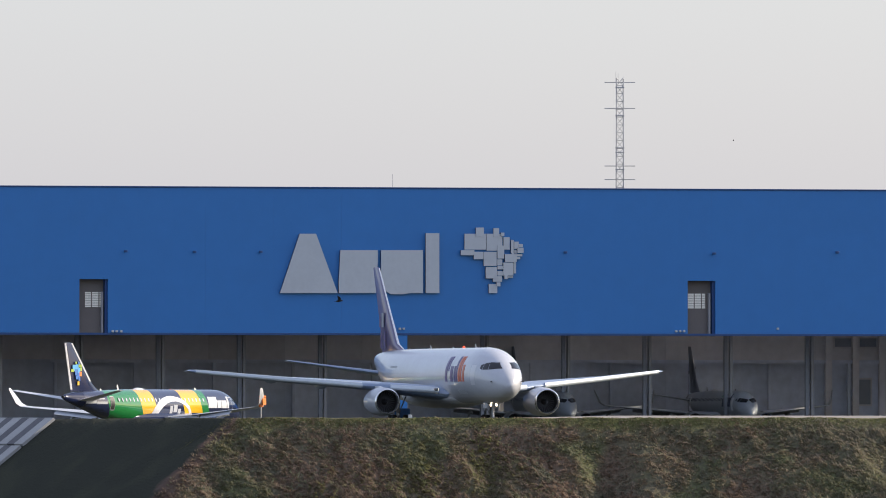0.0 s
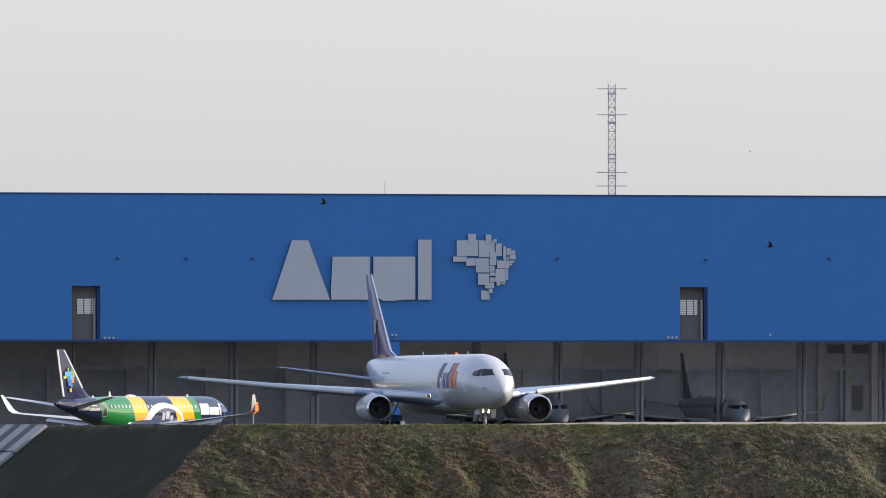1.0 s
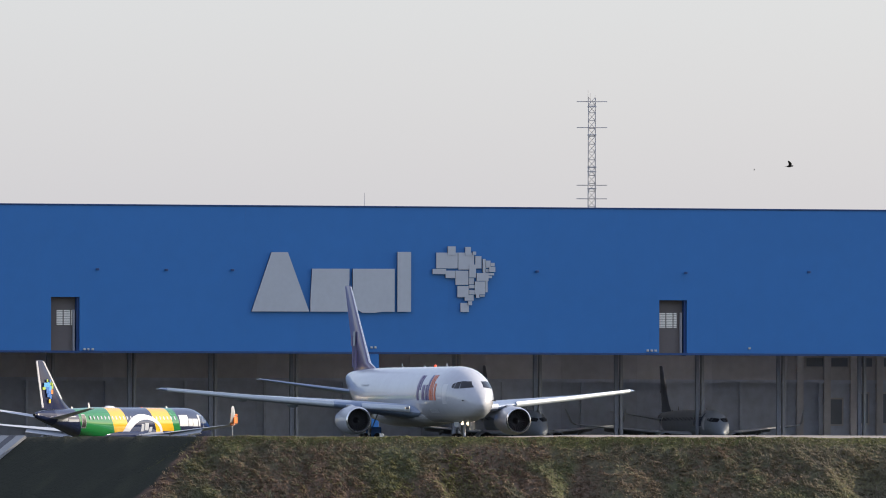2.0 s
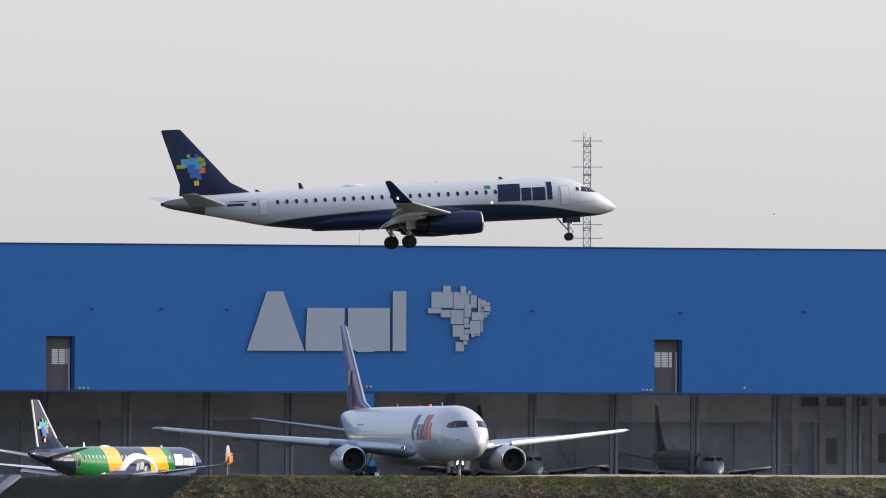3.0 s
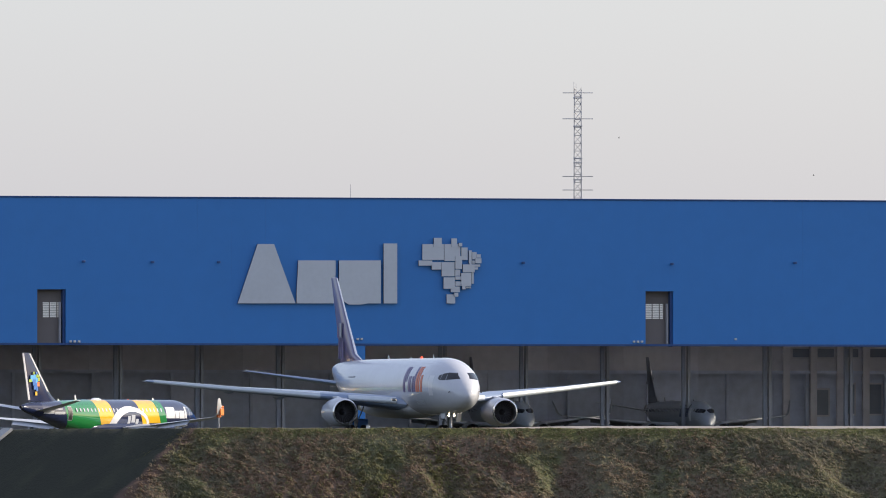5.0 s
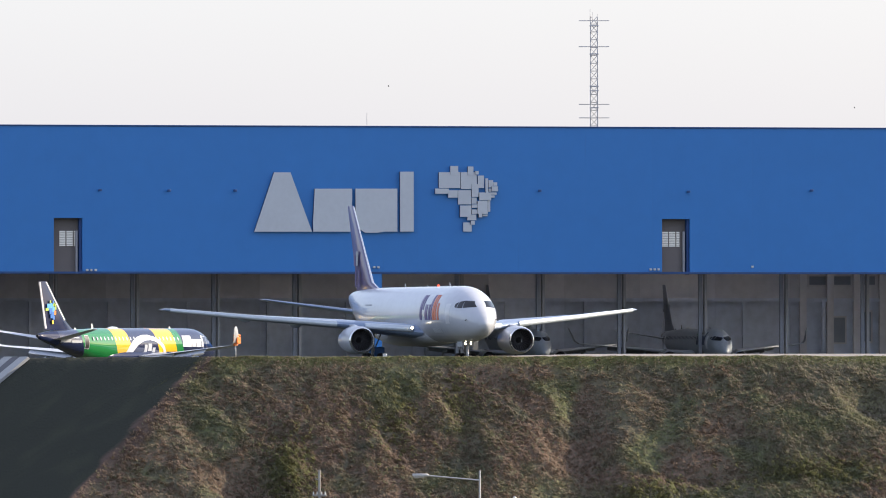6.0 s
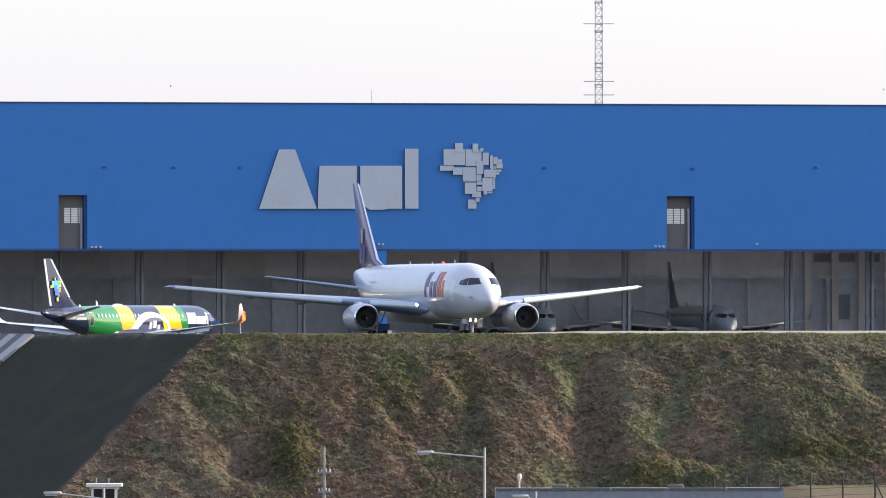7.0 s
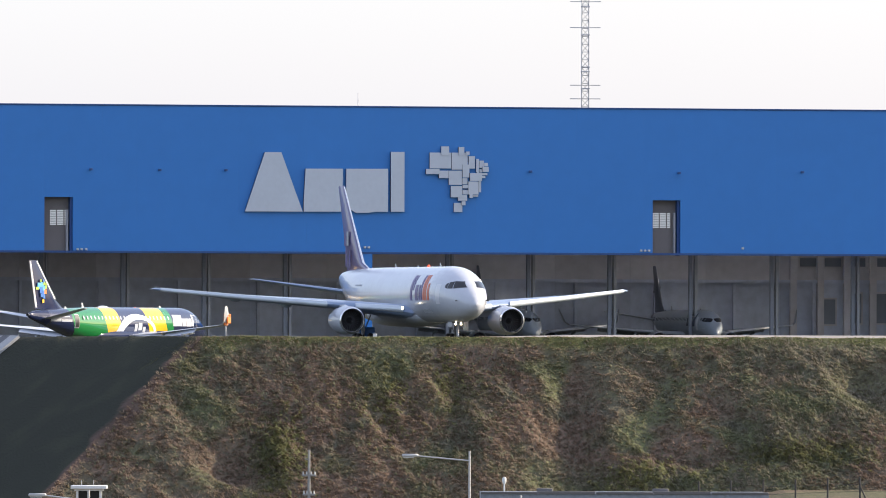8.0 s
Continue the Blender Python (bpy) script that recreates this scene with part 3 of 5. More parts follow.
def cargo_jet():
    """A wide-bodied twin-engined freighter, nose at the origin, +x ahead, standing on z = 0."""
    AX = 4.85
    plane = empty("cargo_airliner")
    keys = nose_keys(8.2, 2.515, 2.705, 0.95, AX)
    keys += [(-11.0, AX, 2.515, 2.705), (-33.5, AX, 2.515, 2.705), (-38, AX + 0.12, 2.40, 2.56), (-43.0, AX + 0.62, 1.82, 1.98), (-47.5, AX + 1.25, 1.02, 1.22), (-50.2, AX + 1.62, 0.48, 0.62), (-51.0, AX + 1.72, 0.22, 0.28)]
    st = smooth_stations(keys, 0.35)
    # body colour turns slightly greyer below the belly line
    white = material("white_greyer_below", (0.8, 0.8, 0.8), 0.25, vary=0.05, scale=0.3, fine=2, coat=0.4)
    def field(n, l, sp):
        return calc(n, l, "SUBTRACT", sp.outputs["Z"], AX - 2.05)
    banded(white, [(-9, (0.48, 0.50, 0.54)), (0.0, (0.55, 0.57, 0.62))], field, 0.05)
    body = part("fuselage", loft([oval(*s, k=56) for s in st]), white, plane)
    fair = [(-14.0, AX - 1.9, 0.9, 0.6), (-16.5, AX - 1.85, 2.3, 1.05), (-21, AX - 1.8, 2.75, 1.25), (-28, AX - 1.8, 2.75, 1.25), (-32.5, AX - 1.85, 2.2, 1.05), (-36, AX - 1.95, 0.9, 0.6)]
    part("belly_fairing", loft([oval(*s) for s in smooth_stations(fair, 0.8)]), M_BAREWING, plane, "grey belly fairing")
    fin = part("fin", blade_of([((-39.6, 0, AX + 2.45), 9.2, 0.30, (0, 1, 0)), ((-42.6, 0, AX + 3.2), 6.2, 1.1, (0, 1, 0)), ((-50.1, 0, AX + 10.7), 2.2, 1.0, (0, 1, 0)), ((-50.3, 0, AX + 10.85), 1.9, 0.5, (0, 1, 0))]), M_FINPURPLE, plane, "violet tail fin")
    part("fin_edge", blade_of([((-39.4, 0, AX + 2.48), 0.5, 1.4, (0, 1, 0)), ((-42.45, 0, AX + 3.24), 0.42, 4.2, (0, 1, 0)), ((-49.97, 0, AX + 10.74), 0.36, 3.0, (0, 1, 0))]), M_BRIGHT, fin, "bright metal leading edge")
    for s in (-1, 1):
        for x0, x1, z, h in ((-47.6, -46.9, AX + 4.9, 1.4), (-48.5, -47.8, AX + 4.9, 1.0)):
            part("title_block", boxed(x0, x1, s * 0.36, s * 0.39, z, z + h), M_LINE if x0 > -47.7 else M_PURPLE, fin, smooth=False)
        for x in (-46.4, -47.7):
            part("rudder_band", boxed(x - 0.22, x + 0.22, s * 0.38, s * 0.41, AX + 2.8, AX + 4.5), M_PURPLE, fin, smooth=False)
        part("tailplane", blade_of([((-44.4, s * 1.2, AX + 0.35), 6.0, 0.8), ((-49.9, s * 9.0, AX + 1.55), 2.2, 0.8), ((-50.2, s * 9.2, AX + 1.58), 1.6, 0.4)]), M_BLUEWING, plane)
        wing = part("wing", blade_of([((-15.4, s * 2.0, AX - 1.75), 11.6, 1.15), ((-20.4, s * 8.0, AX - 0.98), 7.3, 1.15), ((-26.0, s * 16.2, AX - 0.30), 4.6, 1.1), ((-31.0, s * 23.5, AX + 0.48), 2.5, 1.1), ((-31.5, s * 23.8, AX + 0.52), 1.8, 0.5)]), M_BLUEWING, plane)
        part("slat", blade_of([((-15.9, s * 2.9, AX - 1.42), 1.1, 5.6), ((-19.1, s * 6.75, AX - 1.12), 0.95, 5.4)]), M_SLAT, wing)
        part("slat", blade_of([((-21.0, s * 9.1, AX - 0.92), 0.9, 5.8), ((-25.75, s * 16.0, AX - 0.30), 0.75, 6.0), ((-30.75, s * 23.2, AX + 0.44), 0.55, 6.2)]), M_SLAT, wing)
        for fy, fx, fz in ((5.2, -25.2, AX - 1.55), (11.5, -27.0, AX - 0.9), (16.0, -29.0, AX - 0.35)):
            part("flap_fairing", loft([oval(fx + dx, fz, 0.26 * k, 0.36 * k, 12) for dx, k in ((1.8, 0.15), (0.8, 0.8), (-0.6, 1.0), (-2.2, 0.8), (-3.4, 0.12))]), M_BLUEWING, wing, at=pose(0, s * fy, 0))
        engine(plane, -15.9, s * 7.92, AX - 2.45, 5.6, 1.38, M_COWL, M_BRIGHT, s)
        part("pylon", blade_of([((-16.9, s * 7.92, AX - 1.15), 7.5, 0.35, (0, 1, 0)), ((-18.8, s * 7.92, AX - 0.95), 6.0, 0.4, (0, 1, 0))]), M_WHITE, plane)
        # flight deck glass
        for pts in ([(bow(st, AX + 0.66), AX + 0.66), (bow(st, AX + 1.24), AX + 1.24), (-2.95, AX + 1.26), (-2.55, AX + 0.56)], [(-2.66, AX + 0.56), (-2.98, AX + 1.24), (-3.50, AX + 1.16), (-3.46, AX + 0.56)], [(-3.56, AX + 0.56), (-3.60, AX + 1.12), (-3.98, AX + 0.98), (-3.98, AX + 0.68)]):
            part("cockpit_window", pane_on(st, s, pts, 0.02), M_GLASS, plane)
        # plain title blocks: purple then orange
        for x0, x1, z0, z1, p in ((-14.9, -14.2, -0.9, 1.5, 0), (-14.0, -13.5, 0.1, 1.5, 0), (-13.0, -12.1, -0.9, 0.6, 0), (-11.7, -11.2, -0.9, 0.6, 0), (-11.0, -10.5, -0.9, 1.5, 0), (-10.2, -9.6, -0.9, 1.5, 1), (-9.4, -8.9, -0.9, 1.5, 1), (-8.5, -7.9, -0.9, 0.7, 1)):
            part("title_block", patch(st, s, x0, x1, AX + z0 + 0.35, AX + z1 + 0.35, 0.03, nx=2, nz=10), (M_PURPLE, M_REDISH)[p], plane)
        for i in range(6):
            part("marking_bar", patch(st, s, -11.2 + i * 0.5, -10.85 + i * 0.5, AX - 1.75, AX - 1.35, 0.03, nz=2), M_LINE, plane)
        part("marking_bar", patch(st, s, -36.5, -34.0, AX + 0.9, AX + 1.05, 0.03, nz=2), M_LINE, plane)
        part("door_seam", patch(st, s, -5.9, -4.85, AX - 0.9, AX + 1.0, 0.010, nz=8), M_WHITE, plane)
        part("probe", rodded((-1.6, s * 1.45, AX - 0.55), (-1.25, s * 1.62, AX - 0.6), 0.05), M_DARK, plane)
        leg = gear_leg(plane, "main_gear", -24.6, s * 4.65, AX - 1.7, [(0.71, -0.57), (0.71, 0.57), (-0.71, -0.57), (-0.71, 0.57)], 0.58, 0.42)
        part("gear_door", boxed(-25.6, -23.6, s * 5.6, s * 5.66, AX - 3.4, AX - 1.7, 0.02), M_WHITE, leg)
    gear_leg(plane, "nose_gear", -6.6, 0, AX - 2.4, [(0, -0.3), (0, 0.3)], 0.46, 0.3, lamp=True)
    for y in (-0.6, 0.6):
        part("nose_gear_door", boxed(-8.0, -6.4, y - 0.02, y + 0.02, AX - 3.1, AX - 2.3, 0.02), M_BAREWING, plane)
    lamp = part("landing_lamp", turned([(0.0, 0.14), (-0.25, 0.15), (-0.4, 0.07)], 18), M_STEEL, plane, "swivelling lamp at the wing root", at=LAMP_OFF)
    part("lens", turned([(0.05, 0.01), (0.04, 0.07), (0.02, 0.13), (-0.04, 0.135)], 18), M_LAMP, lamp, "lit warm white lens")
    for x, h, z in ((-12.6, 0.4, AX + 2.66), (-21.0, 0.2, AX + 2.68), (-29.5, 0.4, AX + 2.66)):
        part("antenna", blade_of([((x, 0, z), 0.55, 0.7, (0, 1, 0)), ((x - 0.35, 0, z + h), 0.28, 0.7, (0, 1, 0))]), M_WHITE, plane)
    part("beacon", loft([oval(-17.2, AX + 2.72, 0.08, 0.1, 10), oval(-17.35, AX + 2.76, 0.14, 0.14, 10), oval(-17.5, AX + 2.72, 0.08, 0.1, 10)]), M_BEACON, plane)
    return plane


cargo = tagged(cargo_jet(), "white wide-bodied freighter with purple tail standing on the apron", "airplane")


# ---- ground ----
CREST, RUN = 12.83, 17.5          # height of the plateau, and the plan length of its shaded side
FRONT = 15.0                      # plan length of the slope that faces the road
CORNER, BETA = (-16.0, 900.0), radians(60)
N_LEFT = (math.sin(BETA), math.cos(BETA))
# hollows and humps of the slope: x, y, reach along x, reach along y, height
RELIEF = [(12.0, 894.5, 1.8, 4.2, -1.3), (15.2, 894.8, 1.7, 3.4, 0.8), (-12.4, 889.2, 2.2, 1.7, -1.8), (-9.3, 889.6, 1.3, 2.4, 1.0), (33.2, 895.4, 1.9, 1.5, -1.2), (36.0, 895.0, 1.3, 2.0, 0.9),
          (11.2, 888.4, 2.4, 1.6, -1.1), (16.6, 887.8, 2.6, 1.4, 0.7), (22.0, 889.2, 3.6, 1.2, -0.9), (27.5, 889.0, 2.6, 1.0, 0.5), (3.5, 895.5, 1.2, 3.0, -0.5), (-4.5, 893.0, 1.0, 3.4, -0.5), (6.0, 891.5, 1.4, 3.0, 0.5)]


def wave(x, y, size, seed):
    """Smooth random relief."""
    r = np.random.RandomState(seed)
    table = r.rand(256, 256)
    u, v = x / size, y / size
    i, j = np.floor(u).astype(int), np.floor(v).astype(int)
    a, b = u - i, v - j
    a, b = a * a * (3 - 2 * a), b * b * (3 - 2 * b)
    t = lambda p, q: table[p % 256, q % 256]
    return (t(i, j) * (1 - a) + t(i + 1, j) * a) * (1 - b) + (t(i, j + 1) * (1 - a) + t(i + 1, j + 1) * a) * b - 0.5


def inside(x, y):
    """How far a place lies inside the edge of the plateau."""
    return np.minimum((y - CORNER[1]) * RUN / FRONT, (x - CORNER[0]) * N_LEFT[0] + (y - CORNER[1]) * N_LEFT[1])


def from_ridge(x, y):
    """How far a place lies on the front side of the ridge between the two slopes."""
    return (x - CORNER[0]) * N_LEFT[0] + (y - CORNER[1]) * (N_LEFT[1] - RUN / FRONT)


def apron_z(y):
    return np.interp(y, [0, 905, 1120, 1200, 1226, 1262, 1395, 9000], [CREST, CREST - 0.05, 11.9, 11.9, 10.25, 10.25, 10.95, 9.5])


def land(x, y):
    d = inside(x, y)
    rough = 0.6 * wave(x + 0.7 * y, 0.4 * y, 3.0, 6) + 0.65 * wave(x, y, 5.0, 1) + 0.42 * wave(x + 0.6 * y, y * 0.7, 1.7, 2) + 0.26 * wave(x + 0.6 * y, y, 0.8, 3) + 0.16 * wave(x, y * 1.2, 0.42, 5) + 1.1 * wave(x, y, 13.0, 4)
    for hx, hy, rx, ry, h in RELIEF:
        rough = rough + h * np.exp(-((x - hx) / rx) ** 2 - ((y - hy) / ry) ** 2)
    on = np.clip(np.minimum(-d, d + RUN) / 2.5, 0, 1) * (0.14 + 0.86 * np.clip(from_ridge(x, y) / 2.0, 0, 1))
    up = np.clip((d + RUN) / RUN, 0, 1)
    foot = np.interp(x, [19, 27], [0.1, 1.75])
    base = np.interp(y, [-400, 0, 260, 700, 780, 860, 9000], [11.4, 11.4, 1.0, -0.6, -0.2, 0.0, 0.0]) + foot * np.clip((y - 700) / 150, 0, 1)
    crest = 0.10 * np.clip(1 - np.abs(d) / 2.0, 0, 1) * (wave(x, y, 2.6, 7) + wave(x, y, 0.9, 8))
    return base + (apron_z(y) - base) * up + rough * on * 0.7 + crest


def axis_of(stops):
    out = []
    for a, b, s in stops:
        out.append(np.arange(a, b, s))
    return np.unique(np.concatenate(out))


gx = axis_of([(-4000, -400, 400), (-400, -66, 14), (-66, 62, 0.17), (62, 400, 14), (400, 4001, 400)])
gy = axis_of([(-400, 800, 30), (800, 876, 2), (876, 902, 0.15), (902, 906, 0.5), (906, 960, 2.0), (960, 1500, 12), (1500, 4500, 300)])
GX, GY = np.meshgrid(gx, gy)
GZ = land(GX, GY)
nx_, ny_ = len(gx), len(gy)
quads = (np.arange(ny_ - 1)[:, None] * nx_ + np.arange(nx_ - 1)[None, :]).ravel()
me = bpy.data.meshes.new("ground")
me.from_pydata(np.stack([GX.ravel(), GY.ravel(), GZ.ravel()], 1).tolist(), [], np.stack([quads, quads + 1, quads + nx_ + 1, quads + nx_], 1).tolist())
me.shade_smooth()


def soil():
    """Dry grass, green weeds and reddish bare earth in patches."""
    m = bpy.data.materials.new("weedy_slope")
    m.use_nodes = True
    n, l = m.node_tree.nodes, m.node_tree.links
    b = n["Principled BSDF"]
    b.inputs["Roughness"].default_value = 0.95
    b.inputs["Specular IOR Level"].default_value = 0.1
    tc = n.new("ShaderNodeTexCoord")
    def cloud(scale, detail, low, high):
        t = n.new("ShaderNodeTexNoise")
        t.inputs["Scale"].default_value, t.inputs["Detail"].default_value = scale, detail
        l.new(tc.outputs["Object"], t.inputs["Vector"])
        mr = n.new("ShaderNodeMapRange")
        mr.inputs["From Min"].default_value, mr.inputs["From Max"].default_value = low, high
        l.new(t.outputs["Fac"], mr.inputs["Value"])
        return mr.outputs[0], t
    def mix(f, a, c):
        x = n.new("ShaderNodeMix")
        x.data_type = "RGBA"
        l.new(f, x.inputs["Factor"])
        for k, v in ((6, a), (7, c)):
            if isinstance(v, tuple):
                x.inputs[k].default_value = (*v, 1)
            else:
                l.new(v, x.inputs[k])
        return x.outputs[2]
    big, _ = cloud(0.085, 5, 0.46, 0.62)
    mid, _ = cloud(0.22, 5, 0.50, 0.64)
    deep, _ = cloud(0.30, 5, 0.56, 0.70)
    small, fine = cloud(4.5, 6, 0.32, 0.66)
    c = mix(big, (0.160, 0.152, 0.088), (0.215, 0.145, 0.108))
    c = mix(mid, c, (0.140, 0.155, 0.072))
    c = mix(deep, c, (0.125, 0.122, 0.085))
    c = mix(small, (0.095, 0.088, 0.062), c)
    # bare reddish earth beside the ridge, then short smooth turf on the other side of it, darkened as its shade
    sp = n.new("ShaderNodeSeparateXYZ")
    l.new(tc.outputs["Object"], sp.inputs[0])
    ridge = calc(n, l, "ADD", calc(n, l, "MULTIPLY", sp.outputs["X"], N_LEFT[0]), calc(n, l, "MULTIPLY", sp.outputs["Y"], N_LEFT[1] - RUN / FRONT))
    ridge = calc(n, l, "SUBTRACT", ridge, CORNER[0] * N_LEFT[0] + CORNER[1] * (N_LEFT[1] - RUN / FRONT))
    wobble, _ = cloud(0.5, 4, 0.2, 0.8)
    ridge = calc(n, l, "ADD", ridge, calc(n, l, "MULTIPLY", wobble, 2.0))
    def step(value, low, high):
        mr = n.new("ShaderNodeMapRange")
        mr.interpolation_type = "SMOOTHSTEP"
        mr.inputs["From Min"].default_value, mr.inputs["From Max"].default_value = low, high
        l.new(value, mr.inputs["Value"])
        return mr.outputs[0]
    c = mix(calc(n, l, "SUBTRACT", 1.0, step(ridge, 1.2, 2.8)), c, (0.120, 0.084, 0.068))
    shaded_turf = mix(mid, (0.040, 0.043, 0.033), (0.050, 0.053, 0.038))
    c = mix(calc(n, l, "SUBTRACT", 1.0, step(ridge, 0.4, 1.4)), c, shaded_turf)
    # greener grass along the edge of the plateau
    edge = calc(n, l, "MULTIPLY", step(calc(n, l, "ADD", sp.outputs["Y"], wobble), 899.3, 900.3), step(ridge, 1.2, 2.2))
    c = mix(edge, c, (0.115, 0.118, 0.048))
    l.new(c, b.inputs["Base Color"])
    bp = n.new("ShaderNodeBump")
    bp.inputs["Strength"].default_value, bp.inputs["Distance"].default_value = 0.9, 0.25
    l.new(fine.outputs["Fac"], bp.inputs["Height"])
    l.new(bp.outputs[0], b.inputs["Normal"])
    return m


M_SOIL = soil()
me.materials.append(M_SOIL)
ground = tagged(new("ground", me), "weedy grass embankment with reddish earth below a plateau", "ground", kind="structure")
# ---- hangar ----
PSI = radians(14.5)
WALL_Y = 1400.0
hangar = tagged(empty("hangar", pose(0, WALL_Y, 0, 0, 0, 14.5)), "large blue-clad aircraft hangar with open dark bays", "hangar")
M_BLUE = material("blue_cladding", (0.030, 0.200, 0.56), 0.42, vary=0.05, scale=0.06, fine=0.5)
M_BLUEDARK = material("blue_cap_metal", (0.020, 0.07, 0.22), 0.5, vary=0.08)
M_SIGN = material("grey_white_sign_panel", (0.56, 0.60, 0.65), 0.5, vary=0.05, scale=0.3, fine=2)
M_SIGNEDGE = material("dark_sign_return", (0.05, 0.07, 0.12), 0.6)
M_CONCRETE = material("grey_concrete", (0.30, 0.29, 0.27), 0.85, vary=0.2, scale=0.3, fine=6, bump=0.3)
M_INNER = material("interior_panel", (0.55, 0.59, 0.69), 0.7, vary=0.20, scale=0.10, fine=0.9, rand=0.10)
M_HEADER = material("warm_grey_header_panel", (0.60, 0.58, 0.60), 0.7, vary=0.14, scale=0.12, fine=0.9, rand=0.08)
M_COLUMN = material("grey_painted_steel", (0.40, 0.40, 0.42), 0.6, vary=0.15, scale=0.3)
M_SHADEDSTEEL = material("shaded_blue_grey_steel", (0.31, 0.33, 0.38), 0.6, vary=0.15, scale=0.3)
M_PALEFLOOR = material("pale_hangar_floor", (0.55, 0.55, 0.56), 0.5, vary=0.12, scale=0.2, fine=2)
# lighter and greyer than the other window glass
M_GREYPANE = material("mid_grey_window_glass", (0.20, 0.22, 0.26), 0.35, vary=0.2, scale=0.4)
M_SLOT = material("brown_grey_inner_wall", (0.20, 0.175, 0.165), 0.7, vary=0.12, scale=0.3)
M_FRAME = material("dark_steel_frame", (0.12, 0.115, 0.115), 0.6, vary=0.2, scale=0.3)
M_LOUVRE = material("pale_louvre", (0.62, 0.62, 0.58), 0.6, vary=0.1)


def on_wall(px, py):
    """Place along the wall and height, from a sight line of the first view."""
    u = (px - 784) / F
    s = WALL_Y * u / (math.cos(PSI) - u * math.sin(PSI))
    return s, ZE + (735 - py) / F * (WALL_Y + s * math.sin(PSI))


def at_depth(px, py, deep):
    """The same for a plane that lies deeper than the wall."""
    u = (px - 784) / F
    s = (u * (WALL_Y + deep * math.cos(PSI)) + deep * math.sin(PSI)) / (math.cos(PSI) - u * math.sin(PSI))
    return s, ZE + (735 - py) / F * (WALL_Y + s * math.sin(PSI) + deep * math.cos(PSI))


H_TOP, H_LOW = on_wall(784, 334.5)[1], on_wall(784, 590)[1]
FLOOR, DEEP = 10.5, 50.0
M_CLEAR = material("clear_added_skylight", (0.9, 0.9, 0.9), 0.1, vary=0.02)
M_CLEAR.node_tree.nodes["Principled BSDF"].inputs["Transmission Weight"].default_value = 1.0
SL = [(on_wall(140.5, 0)[0], on_wall(191, 0)[0]), (on_wall(1217, 0)[0], on_wall(1266, 0)[0])]
H_SLOT = on_wall(784, 496)[1]
# unseen length towards 300, added so the parked fin reflects the dark hangar
spans = [-100.0, SL[0][0], SL[0][1], SL[1][0], SL[1][1], 300.0]
# cladding sheets, each with a fine joint
cuts = sorted(set([round(-100 + i * 4.0, 3) for i in range(101)] + spans))
for a, b in zip(cuts, cuts[1:]):
    mid = (a + b) / 2
    low = H_SLOT if SL[0][0] < mid < SL[0][1] or SL[1][0] < mid < SL[1][1] else H_LOW
    part("cladding_sheet", boxed(a + 0.0015, b - 0.0015, 0, 0.30, low, H_TOP), M_BLUE, hangar, smooth=False)
part("parapet_cap", boxed(-100, 300, -0.12, 0.6, H_TOP, H_TOP + 0.16, 0.02), M_BLUEDARK, hangar, smooth=False)
part("eaves_strip", boxed(-100, 300, -0.05, 0.5, H_LOW - 0.25, H_LOW - 0.004), M_BLUEDARK, hangar, smooth=False)
for i in range(40):
    s = -100.0 + i * 10.0
    light = 0.7 if s < -20 else 1.2 if s < 0 else 2.0 if s < 30 else 2.8     # unseen skylights, added to brighten the bay, widen towards the far end
    part("roof_sheet", boxed(s, s + 9.99 - light, 0.62, DEEP + 0.5, H_TOP - 2.2, H_TOP - 1.9), M_INNER, hangar, smooth=False)
    sky_pane = part("added_skylight_pane", boxed(s + 10.0 - light, s + 9.99, 0.62, DEEP + 0.5, H_TOP - 2.12, H_TOP - 2.10), M_CLEAR, hangar, smooth=False)
    sky_pane.visible_shadow = False
H_GIRT = at_depth(784, 640, DEEP)[1]
for i in range(43):                # back wall in panels, warmer above the girt
    s = -100.0 + i * 9.36
    e = min(s + 9.35, 300.0)
    part("wall_panel", boxed(s, e, DEEP, DEEP + 0.5, FLOOR - 0.2, H_GIRT), M_INNER, hangar, smooth=False)
    part("wall_panel", boxed(s, e, DEEP, DEEP + 0.5, H_GIRT + 0.01, H_TOP - 2.2), M_HEADER, hangar, smooth=False)
for s in (-100, 299.5):
    part("end_wall", boxed(s, s + 0.5, 0.31, DEEP, FLOOR - 0.2, H_TOP - 2.2), M_BLUE, hangar, smooth=False)
part("hangar_floor", boxed(-100, 300, -4, DEEP, FLOOR - 0.35, FLOOR + 0.02), M_PALEFLOOR, hangar, smooth=False)
for i in range(-4, 26):            # paired flanges, the left coloured as the shaded side, with a roof beam over each
    s = at_depth(287 + i * 143.6, 0, 16.0)[0]
    if s > 298:
        break
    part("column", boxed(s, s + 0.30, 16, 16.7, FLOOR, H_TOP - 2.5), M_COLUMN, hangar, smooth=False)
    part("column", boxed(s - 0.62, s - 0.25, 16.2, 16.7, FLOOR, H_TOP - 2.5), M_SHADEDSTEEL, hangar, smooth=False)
    part("roof_beam", boxed(s - 0.2, s + 0.2, 2, DEEP - 1, H_TOP - 4.2, H_TOP - 2.3), M_COLUMN, hangar, smooth=False)
    part("hanging_post", boxed(s + 4.3, s + 4.6, DEEP - 0.9, DEEP - 0.4, FLOOR, H_GIRT - 0.21), M_INNER, hangar, smooth=False)
